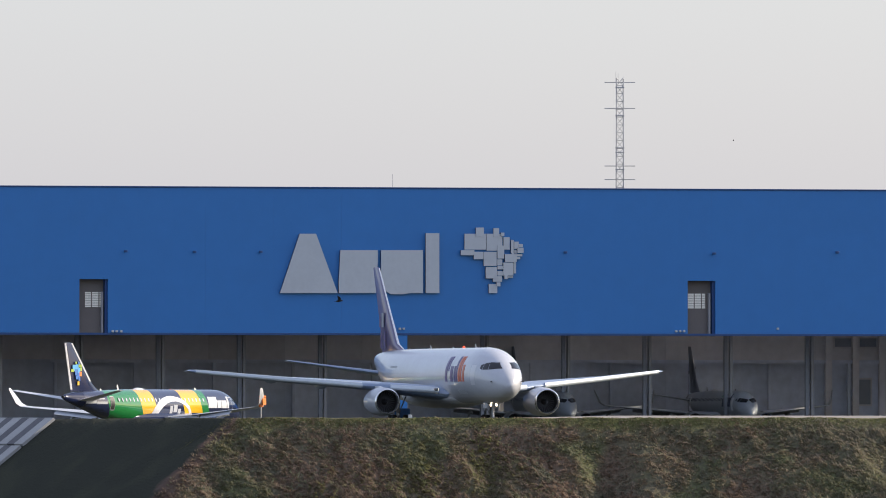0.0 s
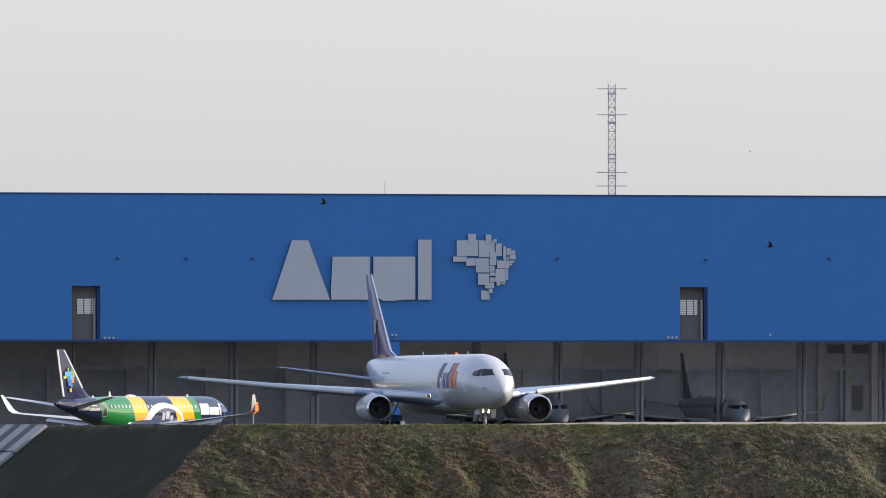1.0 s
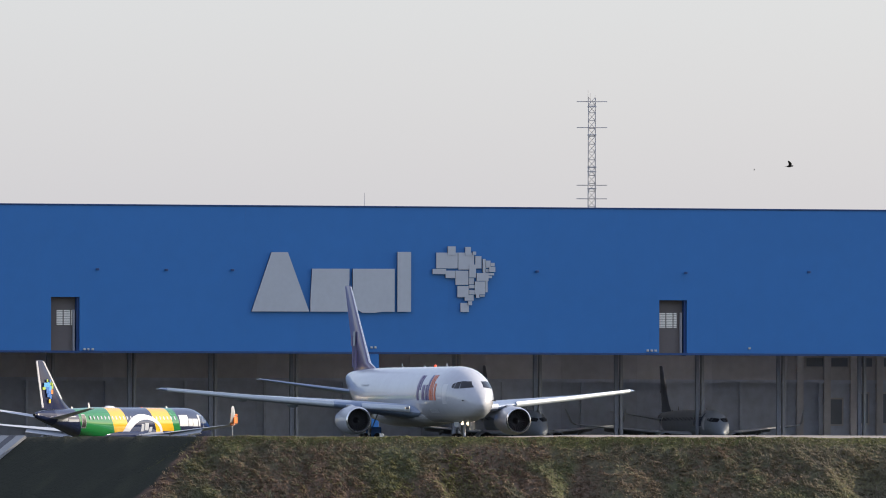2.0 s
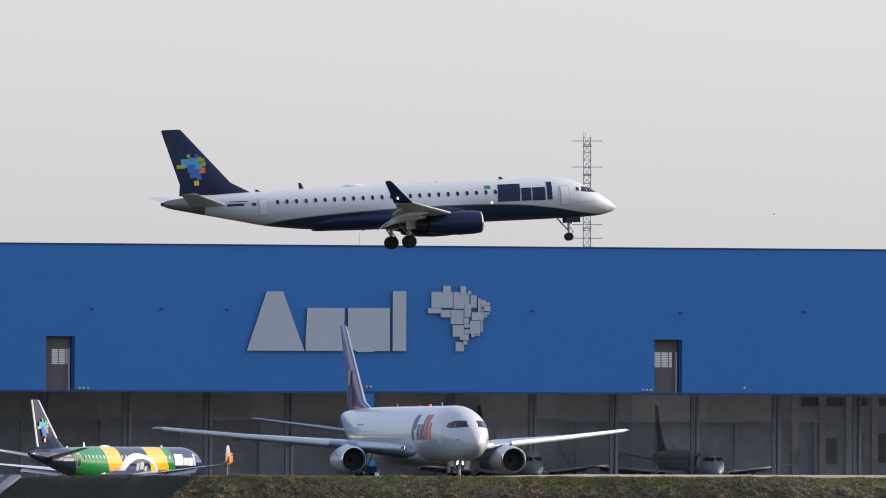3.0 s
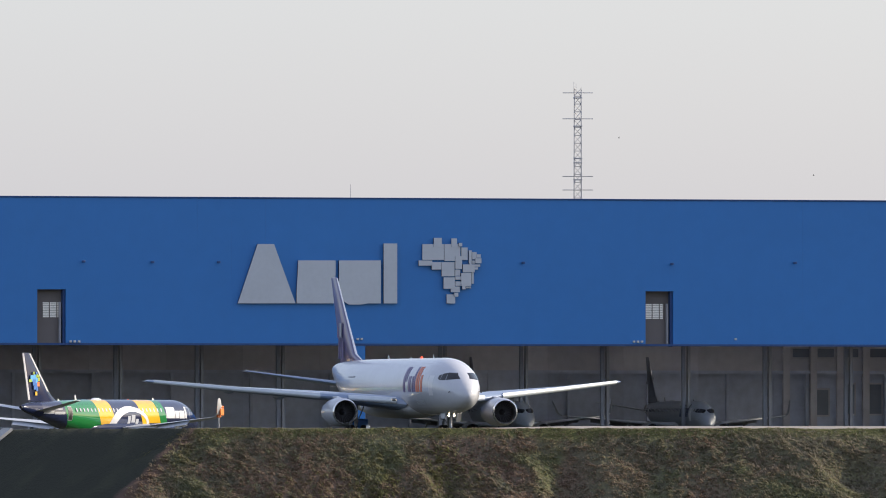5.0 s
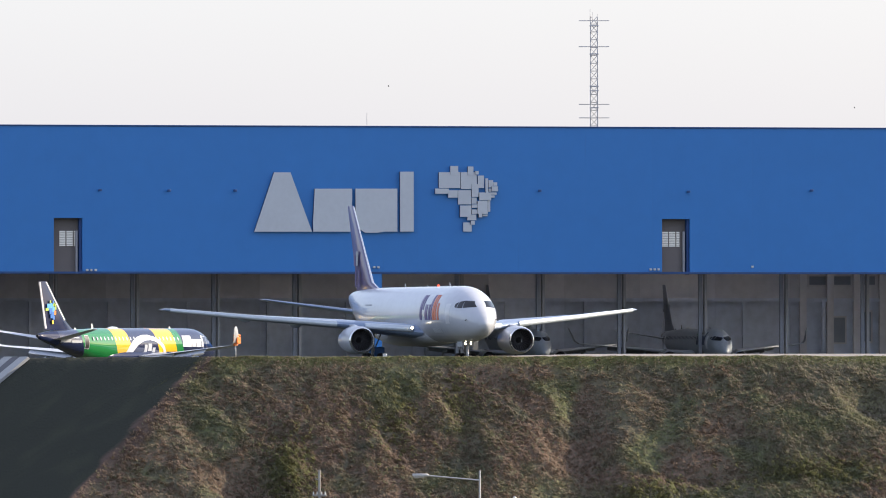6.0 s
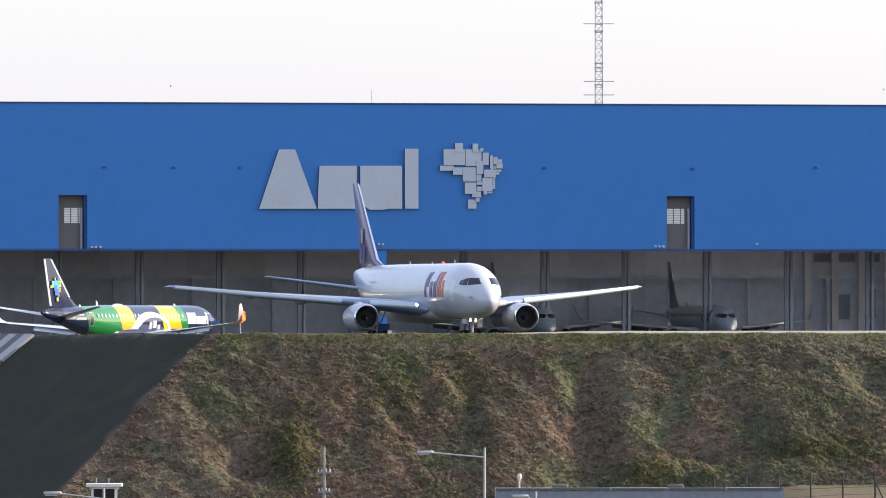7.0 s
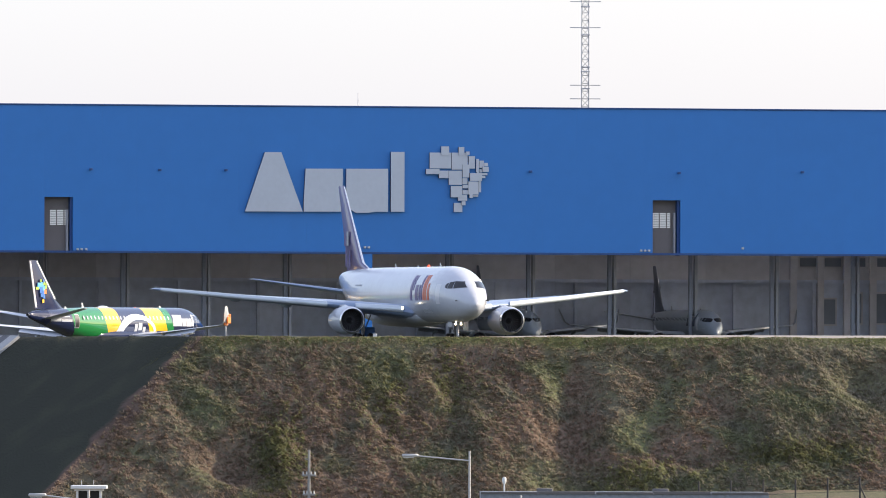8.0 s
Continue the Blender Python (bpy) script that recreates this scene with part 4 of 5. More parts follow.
for z in (H_GIRT, H_GIRT + 7):
    part("girt", boxed(-99, 299, DEEP - 0.45, DEEP - 0.1, z - 0.2, z + 0.2), M_INNER, hangar, smooth=False)
# pilasters and windows at the far end of the bay
for px in (1467, 1515, 1562, 1608, 1655):
    s = at_depth(px, 0, DEEP - 0.6)[0]
    part("pilaster", boxed(s - 0.4, s + 0.4, DEEP - 0.6, DEEP - 0.02, FLOOR, H_GIRT + 5), M_HEADER, hangar, smooth=False)
for x0, x1, y0, y1 in ((1477, 1506, 599, 614), (1521, 1550, 599, 614), (1564, 1593, 599, 614), (1614, 1643, 599, 614), (1566, 1586, 662, 714), (1613, 1634, 662, 714), (1520, 1540, 672, 716)):
    (sa, zb), (sb, za) = at_depth(x0, y0, DEEP), at_depth(x1, y1, DEEP)
    part("window_surround", boxed(sa - 0.2, sb + 0.2, DEEP - 0.12, DEEP - 0.02, za - 0.2, zb + 0.2), M_HEADER, hangar, smooth=False)
    part("window_pane", boxed(sa, sb, DEEP - 0.16, DEEP - 0.125, za, zb), M_GREYPANE, hangar, smooth=False)
# tall slots with louvres behind, given a glow in place of daylight
for a, b in SL:
    part("slot_jamb", boxed(b - 0.28, b - 0.004, 0.32, 1.1, H_LOW - 0.3, H_SLOT), M_BLUEDARK, hangar, smooth=False)
    part("slot_head", boxed(a, b, 0.32, 1.1, H_SLOT + 0.01, H_SLOT + 0.4), M_FRAME, hangar, smooth=False)
    part("slot_back", boxed(a - 0.5, b + 0.5, 1.2, 1.4, H_LOW - 0.25, H_SLOT + 0.4), M_SLOT, hangar, smooth=False)
    z0, z1 = on_wall(784, 545)[1], on_wall(784, 518)[1]
    w, off = (b - a), (0.27 if a < 0 else 0.10)
    for f0, f1 in ((0.0, 0.21), (0.25, 0.47), (0.51, 0.62)):
        x0, x1 = a + (off + f0) * w, a + (off + f1) * w
        part("light_panel", boxed(x0, x1, 1.16, 1.196, z0, z1), M_FRAME, hangar, smooth=False)
        for k in range(9):
            zz = z0 + (z1 - z0) * k / 9
            part("louvre_slat", boxed(x0, x1, 1.08, 1.155, zz, zz + (z1 - z0) / 9 * 0.8), M_BACKLIT, hangar, smooth=False)
    part("edge_strip", boxed(b - 0.62, b - 0.42, 0.6, 1.1, H_LOW - 0.25, z1), M_COLUMN, hangar, smooth=False)
# a blue hanging pillar in the bay
s0, s1 = on_wall(703, 0)[0], on_wall(721, 0)[0]
part("blue_pillar", boxed(s0, s1, 0.0, 1.0, FLOOR, H_LOW - 0.26), M_BLUE, hangar, smooth=False)
# floodlights on the cladding and small lamps at the slots
for px, py in ((221, 445), (343, 446), (460, 446), (999, 447), (1262, 449), (1480, 447)):
    s, z = on_wall(px, py)
    fl = tagged(empty("wall_floodlight", hangar.matrix_basis @ pose(s, -0.01, z)), "small dark floodlight on the blue cladding", "floodlight", "wall floodlights")
    part("bracket", boxed(-0.05, 0.05, -0.35, 0, -0.05, 0.05), M_STEEL, fl, smooth=False)
    part("housing", boxed(-0.19, 0.19, -0.5, -0.28, -0.13, 0.13, 0.03), M_BLUEDARK, fl)
for px in (199, 206, 214, 1196, 1203, 1210, 1376, 707, 714):
    s, z = on_wall(px, 586.5 if px < 1300 and px not in (707, 714) else 582)
    la = tagged(empty("eaves_lamp", hangar.matrix_basis @ pose(s, -0.004, z)), "small pale lamp at the cladding's lower edge", "lamp", "eaves lamps")
    part("housing", boxed(-0.12, 0.12, -0.3, 0, -0.12, 0.12, 0.03), M_LOUVRE, la)

# ---- sign ----
sign = tagged(empty("wall_sign", pose(0, WALL_Y, 0, 0, 0, 14.5)), "large grey-white raised sign blocks on the blue wall", "sign")


def plate(name, pts, parent, lift, depth, label=""):
    """A raised plate from sight-line corners, with dark returns."""
    bm = bmesh.new()
    c = [on_wall(*p) for p in pts]
    front = [bm.verts.new((s, -lift - depth, z)) for s, z in c]
    back = [bm.verts.new((s, -lift, z)) for s, z in c]
    f = bm.faces.new(front)
    k = len(c)
    bm.faces.new(back[::-1])
    sides = [bm.faces.new((front[i], back[i], back[(i + 1) % k], front[(i + 1) % k])) for i in range(k)]
    for q in sides:
        q.material_index = 1
    ob = part(name, bm, [M_SIGN, M_SIGNEDGE], parent, label, smooth=False)
    return ob


plate("sign_block", [(529, 414), (558, 414), (596, 519), (494, 519)], sign, 0.05, 0.35, "tapering block")
plate("sign_block", [(601, 443), (667, 443), (667, 462), (664, 519), (598, 519), (598, 500)], sign, 0.05, 0.35, "squarish block")
plate("sign_block", [(673, 443), (747, 443), (747, 519), (724, 519), (712, 521), (690, 521), (679, 514), (673, 500)], sign, 0.05, 0.35, "round-cornered block")
plate("sign_block", [(752, 413), (776, 413), (776, 519), (752, 519)], sign, 0.05, 0.35, "tall bar")
# the tile cluster beside it: left, top, right, bottom
TILES = [(821, 414, 859, 442), (841, 403, 855, 419), (814, 443, 838, 452), (860, 414, 888, 444), (872, 404, 882, 419), (885, 412, 891, 418), (890, 420, 901, 442), (903, 425, 908, 448), (837, 446, 854, 459), (855, 446, 878, 471), (879, 435, 891, 458), (892, 450, 913, 464), (909, 428, 917, 441), (917, 432, 924, 438), (914, 439, 925, 448), (909, 443, 914, 449), (913, 450, 923, 454), (858, 473, 878, 493), (879, 459, 888, 470), (879, 471, 889, 477), (889, 465, 907, 488), (908, 464, 912, 484), (879, 480, 891, 488), (891, 488, 897, 494), (898, 489, 907, 492), (871, 489, 887, 499), (877, 500, 884, 507), (864, 503, 879, 519), (904, 448, 908, 450), (913, 455, 919, 459)]
tiles = tagged(empty("tile_emblem", pose(0, WALL_Y, 0, 0, 0, 14.5)), "cluster of grey-white square tiles raised on the blue wall", "sign")
for i, (x0, y0, x1, y1) in enumerate(TILES):
    plate("tile", [(x0, y0), (x1, y0), (x1, y1), (x0, y1)], tiles, 0.05, 0.22 + 0.07 * (i % 3))

# ---- masts ----
def lattice_mast(px, top, width, dist, base):
    """A square lattice tower with cross arms."""
    x, k = (px - 784) / F * dist, dist / F
    z1, w = ZE + (735 - top) * k, width * k / 2
    m = tagged(empty("lattice_mast", pose(x, dist, 0)), "tall grey lattice steel communication mast", "mast")
    rot = [(-w, -w), (w, -w), (w, w), (-w, w)]
    for a, b in rot:
        part("leg", rodded((a, b, base), (a * 0.8, b * 0.8, z1), 0.075, 0.06, sides=6), M_MAST, m)
    br = bmesh.new()
    z, i = ZE + 20, 0
    while z < z1 - 0.6:
        f = 1.0 - 0.2 * (z - base) / (z1 - base)
        for j in range(4):
            p, q = rot[j], rot[(j + 1) % 4]
            rod(br, (p[0] * f, p[1] * f, z), (q[0] * f, q[1] * f, z + 0.95), 0.035, sides=4)
            rod(br, (p[0] * f, p[1] * f, z), (q[0] * f, q[1] * f, z), 0.035, sides=4)
        z += 0.95
        i += 1
    tagged(part("bracing", br, M_MAST, m, smooth=False), kind="stuff")
    for py, half in ((146, 27), (192, 27), (294, 27), (318, 27)):
        zz = ZE + (735 - py) * k
        part("cross_arm", rodded((-half * k, 0, zz), (half * k, 0, zz), 0.05, sides=6), M_MAST, m)
    for py in (155, 205, 262, 270, 300):
        zz = ZE + (735 - py) * k
        part("platform", boxed(-w * 1.05, w * 1.05, -w * 1.05, w * 1.05, zz - 0.06, zz + 0.06), M_MAST, m, smooth=False)
    for dx, h in ((-7, 14), (-3, 10), (6, 5)):
        part("whip_antenna", rodded((dx * k, 0, z1 - 0.5), (dx * k, 0, z1 + h * k), 0.03, 0.02, sides=5), M_MAST, m)
    return m


M_MAST = material("galvanised_mast_steel", (0.40, 0.40, 0.41), 0.6, 0.3, vary=0.15)
lattice_mast(1097, 140, 15, 1480, 9.0)
s, z = on_wall(702.5, 326)
roofmast = tagged(empty("roof_aerial", hangar.matrix_basis @ pose(s, 2, H_TOP - 1.9)), "thin aerial on the hangar roof", "aerial")
part("rod", rodded((0, 0, 0), (0, 0, 3.6), 0.05, 0.03, sides=6), M_MAST, roofmast)
part("base", boxed(-0.2, 0.2, -0.2, 0.2, 0, 0.15), M_MAST, roofmast, smooth=False)

# ---- kerb, slope slabs ----
def perimeter_road():
    """A pale strip of pavement behind the crest that rises gently away from it."""
    bm = bmesh.new()
    rows = []
    for i in range(33):
        x = 1.0 + i * 4.0
        up = min(1.0, i / 3.0)
        edge = 0.02 * (random.random() - 0.5)
        prof = ((901.6, 12.72 + edge), (902.0, 12.72 + 0.05 * up + edge), (930.0, 12.70 + 0.26 * up), (934.0, 12.60), (934.0, 11.5), (901.6, 11.5))
        rows.append([bm.verts.new((x, y, z)) for y, z in prof])
    for a, b in zip(rows, rows[1:]):
        for k in range(6):
            bm.faces.new((a[k], a[(k + 1) % 6], b[(k + 1) % 6], b[k]))
    bm.faces.new(rows[0])
    bm.faces.new(rows[-1])
    sandy = material("sandy_concrete", (0.27, 0.24, 0.215), 0.9, vary=0.2, scale=0.3, fine=4)
    return tagged(part("perimeter_road", bm, sandy, smooth=False), "pale sandy concrete road along the crest", "road", kind="structure")


perimeter_road()


def slabs():
    """Concrete slabs laid down the shaded slope in pale and dark strips."""
    root = tagged(empty("slope_lining"), "pale and dark concrete slabs lining the embankment", "lining", kind="structure")
    pale = material("pale_concrete", (0.36, 0.36, 0.36), 0.85, vary=0.12, scale=0.5, fine=6, rand=0.08)
    dark = material("weathered_concrete", (0.12, 0.12, 0.13), 0.9, vary=0.15, scale=0.5, fine=6, rand=0.08)
    ax = Vector((-math.cos(BETA), math.sin(BETA), 0))
    down = Vector((-N_LEFT[0], -N_LEFT[1], 0)) * RUN + Vector((0, 0, -CREST + 0.1))
    up = ax.cross(down).normalized()
    if up.z < 0:
        up = -up
    origin = Vector((CORNER[0], CORNER[1], CREST)) + up * 0.14
    meshes = {}
    i = 0
    s = START_SLAB
    while i < 26:
        w = 1.15 if i % 2 else 1.4
        for j in range(6):
            a, b = 0.01 + j * 0.165, 0.01 + j * 0.165 + 0.155
            key = (i % 2)
            c = origin + ax * s + down * a
            if key not in meshes:
                bm = bmesh.new()
                pts = [Vector(), ax * (w - 0.05), ax * (w - 0.05) + down * (b - a), down * (b - a)]
                lo = [bm.verts.new(p - up * 0.22) for p in pts]
                hi = [bm.verts.new(p) for p in pts]
                bm.faces.new(hi)
                for q in range(4):
                    bm.faces.new((hi[q], hi[(q + 1) % 4], lo[(q + 1) % 4], lo[q]))
                meshes[key] = mesh_of("slab", bm, dark if i % 2 else pale, smooth=False)
            part("slab", meshes[key], None, root, at=Matrix.Translation(c))
        s += w
        i += 1


x, y = (726 - 784) / F * 902.5, 902.5
marker = tagged(empty("marker_box", pose(x, y, float(land(np.array([x]), np.array([y]))[0]))), "small white marker box on the plateau's edge", "marker")
part("body", boxed(-0.14, 0.14, -0.12, 0.12, -0.02, 0.22, 0.02), M_WHITE, marker)
part("lid", boxed(-0.16, 0.16, -0.14, 0.14, 0.225, 0.27, 0.01), M_LINE, marker)

START_SLAB = 26.4
slabs()

# ---- things at the foot of the slope ----
def at_foot(px, py, dist):
    return (px - 784) / F * dist, ZE + (735 - py) / F * dist


M_GALV = material("galvanised_pole", (0.48, 0.48, 0.48), 0.5, 0.5, vary=0.12)


def street_lamp(px, py, dist, arm):
    x, z = at_foot(px, py, dist)
    g = float(land(np.array([x]), np.array([dist]))[0])
    lamp = tagged(empty("street_lamp", pose(x, dist, g)), "grey street lamp with a long side arm", "street lamp")
    h = z - g
    part("pole", rodded((0, 0, 0), (0, 0, h), 0.09, 0.055), M_GALV, lamp)
    part("arm", rodded((0, 0, h - 0.52), (-arm, 0, h - 0.26), 0.04), M_GALV, lamp)
    hd = part("lamp_head", boxed(-arm - 0.75, -arm + 0.12, -0.16, 0.16, h - 0.32, h - 0.16, 0.04), M_GALV, lamp)
    part("lens", boxed(-arm - 0.68, -arm - 0.1, -0.13, 0.13, h - 0.36, h - 0.325), M_LOUVRE, hd, smooth=False)
    return lamp


street_lamp(894, 942, 650, 2.85)
street_lamp(220, 1013, 600, 2.2)
street_lamp(985, 1020, 640, 0.5)


def utility_pole(px, py, dist):
    x, z = at_foot(px, py, dist)
    g = float(land(np.array([x]), np.array([dist]))[0])
    h = z - g
    p = tagged(empty("utility_pole", pose(x, dist, g)), "pale concrete utility pole with two cross arms", "utility pole")
    part("pole", rodded((0, 0, 0), (0, 0, h), 0.13, 0.07), M_CONCRETE, p)
    for dz, w in ((1.45, 0.42), (2.55, 0.36)):
        arm = part("cross_arm", boxed(-w, w, -0.07, 0.07, h - dz - 0.06, h - dz + 0.06, 0.015), M_CONCRETE, p)
        for k in (-0.8, -0.3, 0.3, 0.8):
            part("insulator", rodded((w * k, 0, h - dz + 0.06), (w * k, 0, h - dz + 0.22), 0.045, 0.03, sides=8), M_LOUVRE, arm)
    part("bracket", rodded((0, 0, h - 0.55), (-0.25, 0, h - 0.5), 0.03, sides=6), M_STEEL, p)
    return p


utility_pole(610, 941, 700)


def guard_booth(px, py, dist):
    x, z = at_foot(px, py, dist)
    g = float(land(np.array([x]), np.array([dist]))[0])
    h = z - g
    b = tagged(empty("guard_booth", pose(x, dist, g)), "small white guard booth with a flat overhanging roof", "booth")
    white = material("white_booth_paint", (0.72, 0.72, 0.70), 0.6, vary=0.1, scale=1.5, fine=10)
    part("body", boxed(-0.82, 0.82, -0.82, 0.82, 0, h - 1.15, 0.02), white, b)
    for sx in (-0.76, 0.0, 0.76):
        for sy in (-0.76, 0.76):
            part("post", boxed(sx - 0.07, sx + 0.07, sy - 0.06, sy + 0.06, h - 1.15, h - 0.3), white, b, smooth=False)
    for sx in (-0.38, 0.38):
        part("window_pane", boxed(sx - 0.3, sx + 0.3, -0.75, -0.72, h - 1.14, h - 0.32), M_GLASS, b, smooth=False)
    part("roof", boxed(-1.18, 1.18, -1.18, 1.18, h - 0.28, h - 0.05, 0.03), white, b)
    part("roof_rim", boxed(-0.95, 0.95, -0.95, 0.95, h - 0.40, h - 0.29), white, b, smooth=False)
    for k in (-0.5, 0.3):
        part("roof_rod", rodded((k, 0, h - 0.06), (k, 0, h + 0.3), 0.02, sides=5), M_GALV, b)
    return b


guard_booth(221, 1003, 800)


def shed(px0, px1, py, dist):
    x0, z = at_foot(px0, py, dist)
    x1, _ = at_foot(px1, py, dist)
    g = -0.65
    b = tagged(empty("metal_shed", pose((x0 + x1) / 2, dist, g)), "long low shed with grey corrugated metal roof", "shed")
    w, h = (x1 - x0) / 2, z - g
    sheet = material("grey_corrugated_metal", (0.22, 0.25, 0.29), 0.55, 0.2, vary=0.15, scale=0.4, fine=3)
    bm = bmesh.new()
    n = int(w * 2 / 0.25)
    rows = []
    for i in range(n + 1):
        x, dy = -w + i * w * 2 / n, 0.04 * (i % 2)
        rows.append([bm.verts.new((x, dy, 0)), bm.verts.new((x, dy, h - 0.12)), bm.verts.new((x, 0.2, h - 0.12)), bm.verts.new((x, 0.2, 0))])
    for a, c in zip(rows, rows[1:]):
        for k in range(4):
            bm.faces.new((a[k], a[(k + 1) % 4], c[(k + 1) % 4], c[k]))
    part("wall", bm, sheet, b, smooth=False)
    for x in (-w, w - 0.2):
        part("end_wall", boxed(x, x + 0.2, 0.21, 12, 0, h - 0.12), sheet, b, smooth=False)
    part("roof", boxed(-w, w, 0.21, 12, h - 0.22, h - 0.12), sheet, b, smooth=False)
    for k in range(5):
        part("coping", boxed(-w + k * w * 0.4, -w + (k + 1) * w * 0.4 - 0.03, -0.08, 0.3, h - 0.12, h + 0.01 + 0.03 * (k % 2), 0.01), M_FRAME, b)
    for x in (-w + 3.2, w * 0.2):
        part("roof_vent", boxed(x, x + 0.9, 3, 3.6, h - 0.12, h + 0.16, 0.03), M_FRAME, b)
    return b


shed(914, 1424, 1014, 690)
x, z = at_foot(957, 992, 690)
vent = tagged(empty("vent_pipe", pose(x, 696, 3.0)), "white vent pipe with a rounded cap", "pipe")
part("pipe", rodded((0, 0, 0), (0, 0, z - 3.2), 0.05), M_LOUVRE, vent)
part("cap", loft([[(0.12 * k * math.cos(a), 0.12 * k * math.sin(a), z - 3.2 + dz) for a in [math.pi * 2 * i / 10 for i in range(10)]] for k, dz in ((0.6, -0.12), (1, 0), (1, 0.18), (0.5, 0.26))]), M_LOUVRE, vent)


M_POST = material("weathered_dark_post", (0.045, 0.042, 0.040), 0.8, vary=0.2, scale=1.0)


def fence():
    root = tagged(empty("chain_fence"), "dark post and wire boundary fence", "fence")
    posts = []
    for i in range(9):
        px = 1300 + i * 57
        x, z = at_foot(px, 1018 - 11 - i * 1.6, 780)
        g = float(land(np.array([x]), np.array([780.0]))[0])
        posts.append((x, g, z))
        part("post", rodded((x, 780, g), (x, 780, z + 0.45), 0.06, sides=8), M_POST, root)
        if i in (5, 8):
            part("stay", rodded((x + 1.2, 780, g), (x, 780, z - 0.1), 0.05, sides=6), M_POST, root)
    for (xa, ga, za), (xb, gb, zb) in zip(posts, posts[1:]):
        for k in range(6):
            f = k / 5
            part("wire", rodded((xa, 780, ga + (za - ga) * (0.15 + 0.85 * f)), (xb, 780, gb + (zb - gb) * (0.15 + 0.85 * f)), 0.012, sides=4), M_POST, root)


fence()

# ---- by the aircraft ----
tug_mat = material("blue_equipment_paint", (0.03, 0.14, 0.42), 0.45, vary=0.12)


def ground_cart(px, dist):
    x = (px - 784) / F * dist
    g = float(apron_z(dist))
    c = tagged(empty("ground_cart", pose(x, dist, g)), "blue ground power cart beside the freighter", "cart")
    part("body", boxed(-0.75, 0.75, -1.1, 1.1, 0.4, 1.75, 0.08), tug_mat, c)
    part("chassis", boxed(-0.7, 0.7, -1.3, 1.3, 0.28, 0.42, 0.02), M_DARK, c)
    for sx in (-0.65, 0.65):
        for sy in (-0.8, 0.8):
            part("wheel", turned_y([(-0.1, 0.05), (-0.1, 0.28), (0.1, 0.28), (0.1, 0.05)], 16), M_TYRE, c, at=pose(sx, sy, 0.28, 0, 0, 90))
    part("tow_bar", rodded((0, -1.3, 0.35), (0, -2.4, 0.3), 0.04), M_STEEL, c)
    return c


ground_cart(712, 1178)


def marker_pole(px, py, dist):
    x, z = (px - 784) / F * dist, ZE + (735 - py) / F * dist
    g = float(apron_z(dist))
    p = tagged(empty("marker_pole", pose(x, dist, g)), "thin pale pole standing beside the parked airliner", "pole")
    part("pole", rodded((0, 0, 0.08), (0, 0, z - g), 0.07, 0.055, sides=8), M_GALV, p)
    part("foot", boxed(-0.2, 0.2, -0.2, 0.2, 0, 0.08, 0.01), M_CONCRETE, p)


marker_pole(462, 712, 1236)


# ---- birds ----
def bird(name, label):
    b = tagged(empty(name), label, "bird")
    body = part("body", loft([oval(x, 0.0, 0.05 * k, 0.048 * k, 12) for x, k in ((0.17, 0.06), (0.155, 0.3), (0.12, 0.62), (0.08, 0.66), (0.02, 1.0), (-0.06, 0.9), (-0.13, 0.4), (-0.15, 0.15))]), M_FEATHER, b)
    part("tail", loft([[(-0.12, -0.02, 0.012), (-0.12, 0.02, 0.012), (-0.12, 0.02, -0.004), (-0.12, -0.02, -0.004)], [(-0.24, -0.05, 0.006), (-0.24, 0.05, 0.006), (-0.24, 0.05, 0), (-0.24, -0.05, 0)]]), M_FEATHER, b, smooth=False)
    wings = []
    for s in (-1, 1):
        w = part("wing", blade_of([((0.07, 0.0, 0.0), 0.14, 0.5), ((0.085, s * 0.12, 0.0), 0.13, 0.4), ((0.03, s * 0.22, 0.0), 0.09, 0.4), ((-0.04, s * 0.30, 0.0), 0.03, 0.4)]), M_FEATHER, b, at=pose(0.01, s * 0.03, 0.02))
        wings.append((w, s))
    return b, wings


BIRDS = []
for seen, dist in ((((0.4, 70, 402), (1.5, 1017, 304)), 540.0), (((0.0, 600, 533), (1.0, 1377, 425.5)), 540.0), (((0.0, 1298, 249), (1.5, 1363, 262)), 2300.0), (((4.0, 1632, 217), (4.5, 1390, 219), (5.0, 1170, 226), (6.5, 528, 283), (7.0, 339, 302)), 2100.0)):
    b, wings = bird("bird", "small dark bird in flight")
    BIRDS.append((b, wings, seen, dist))

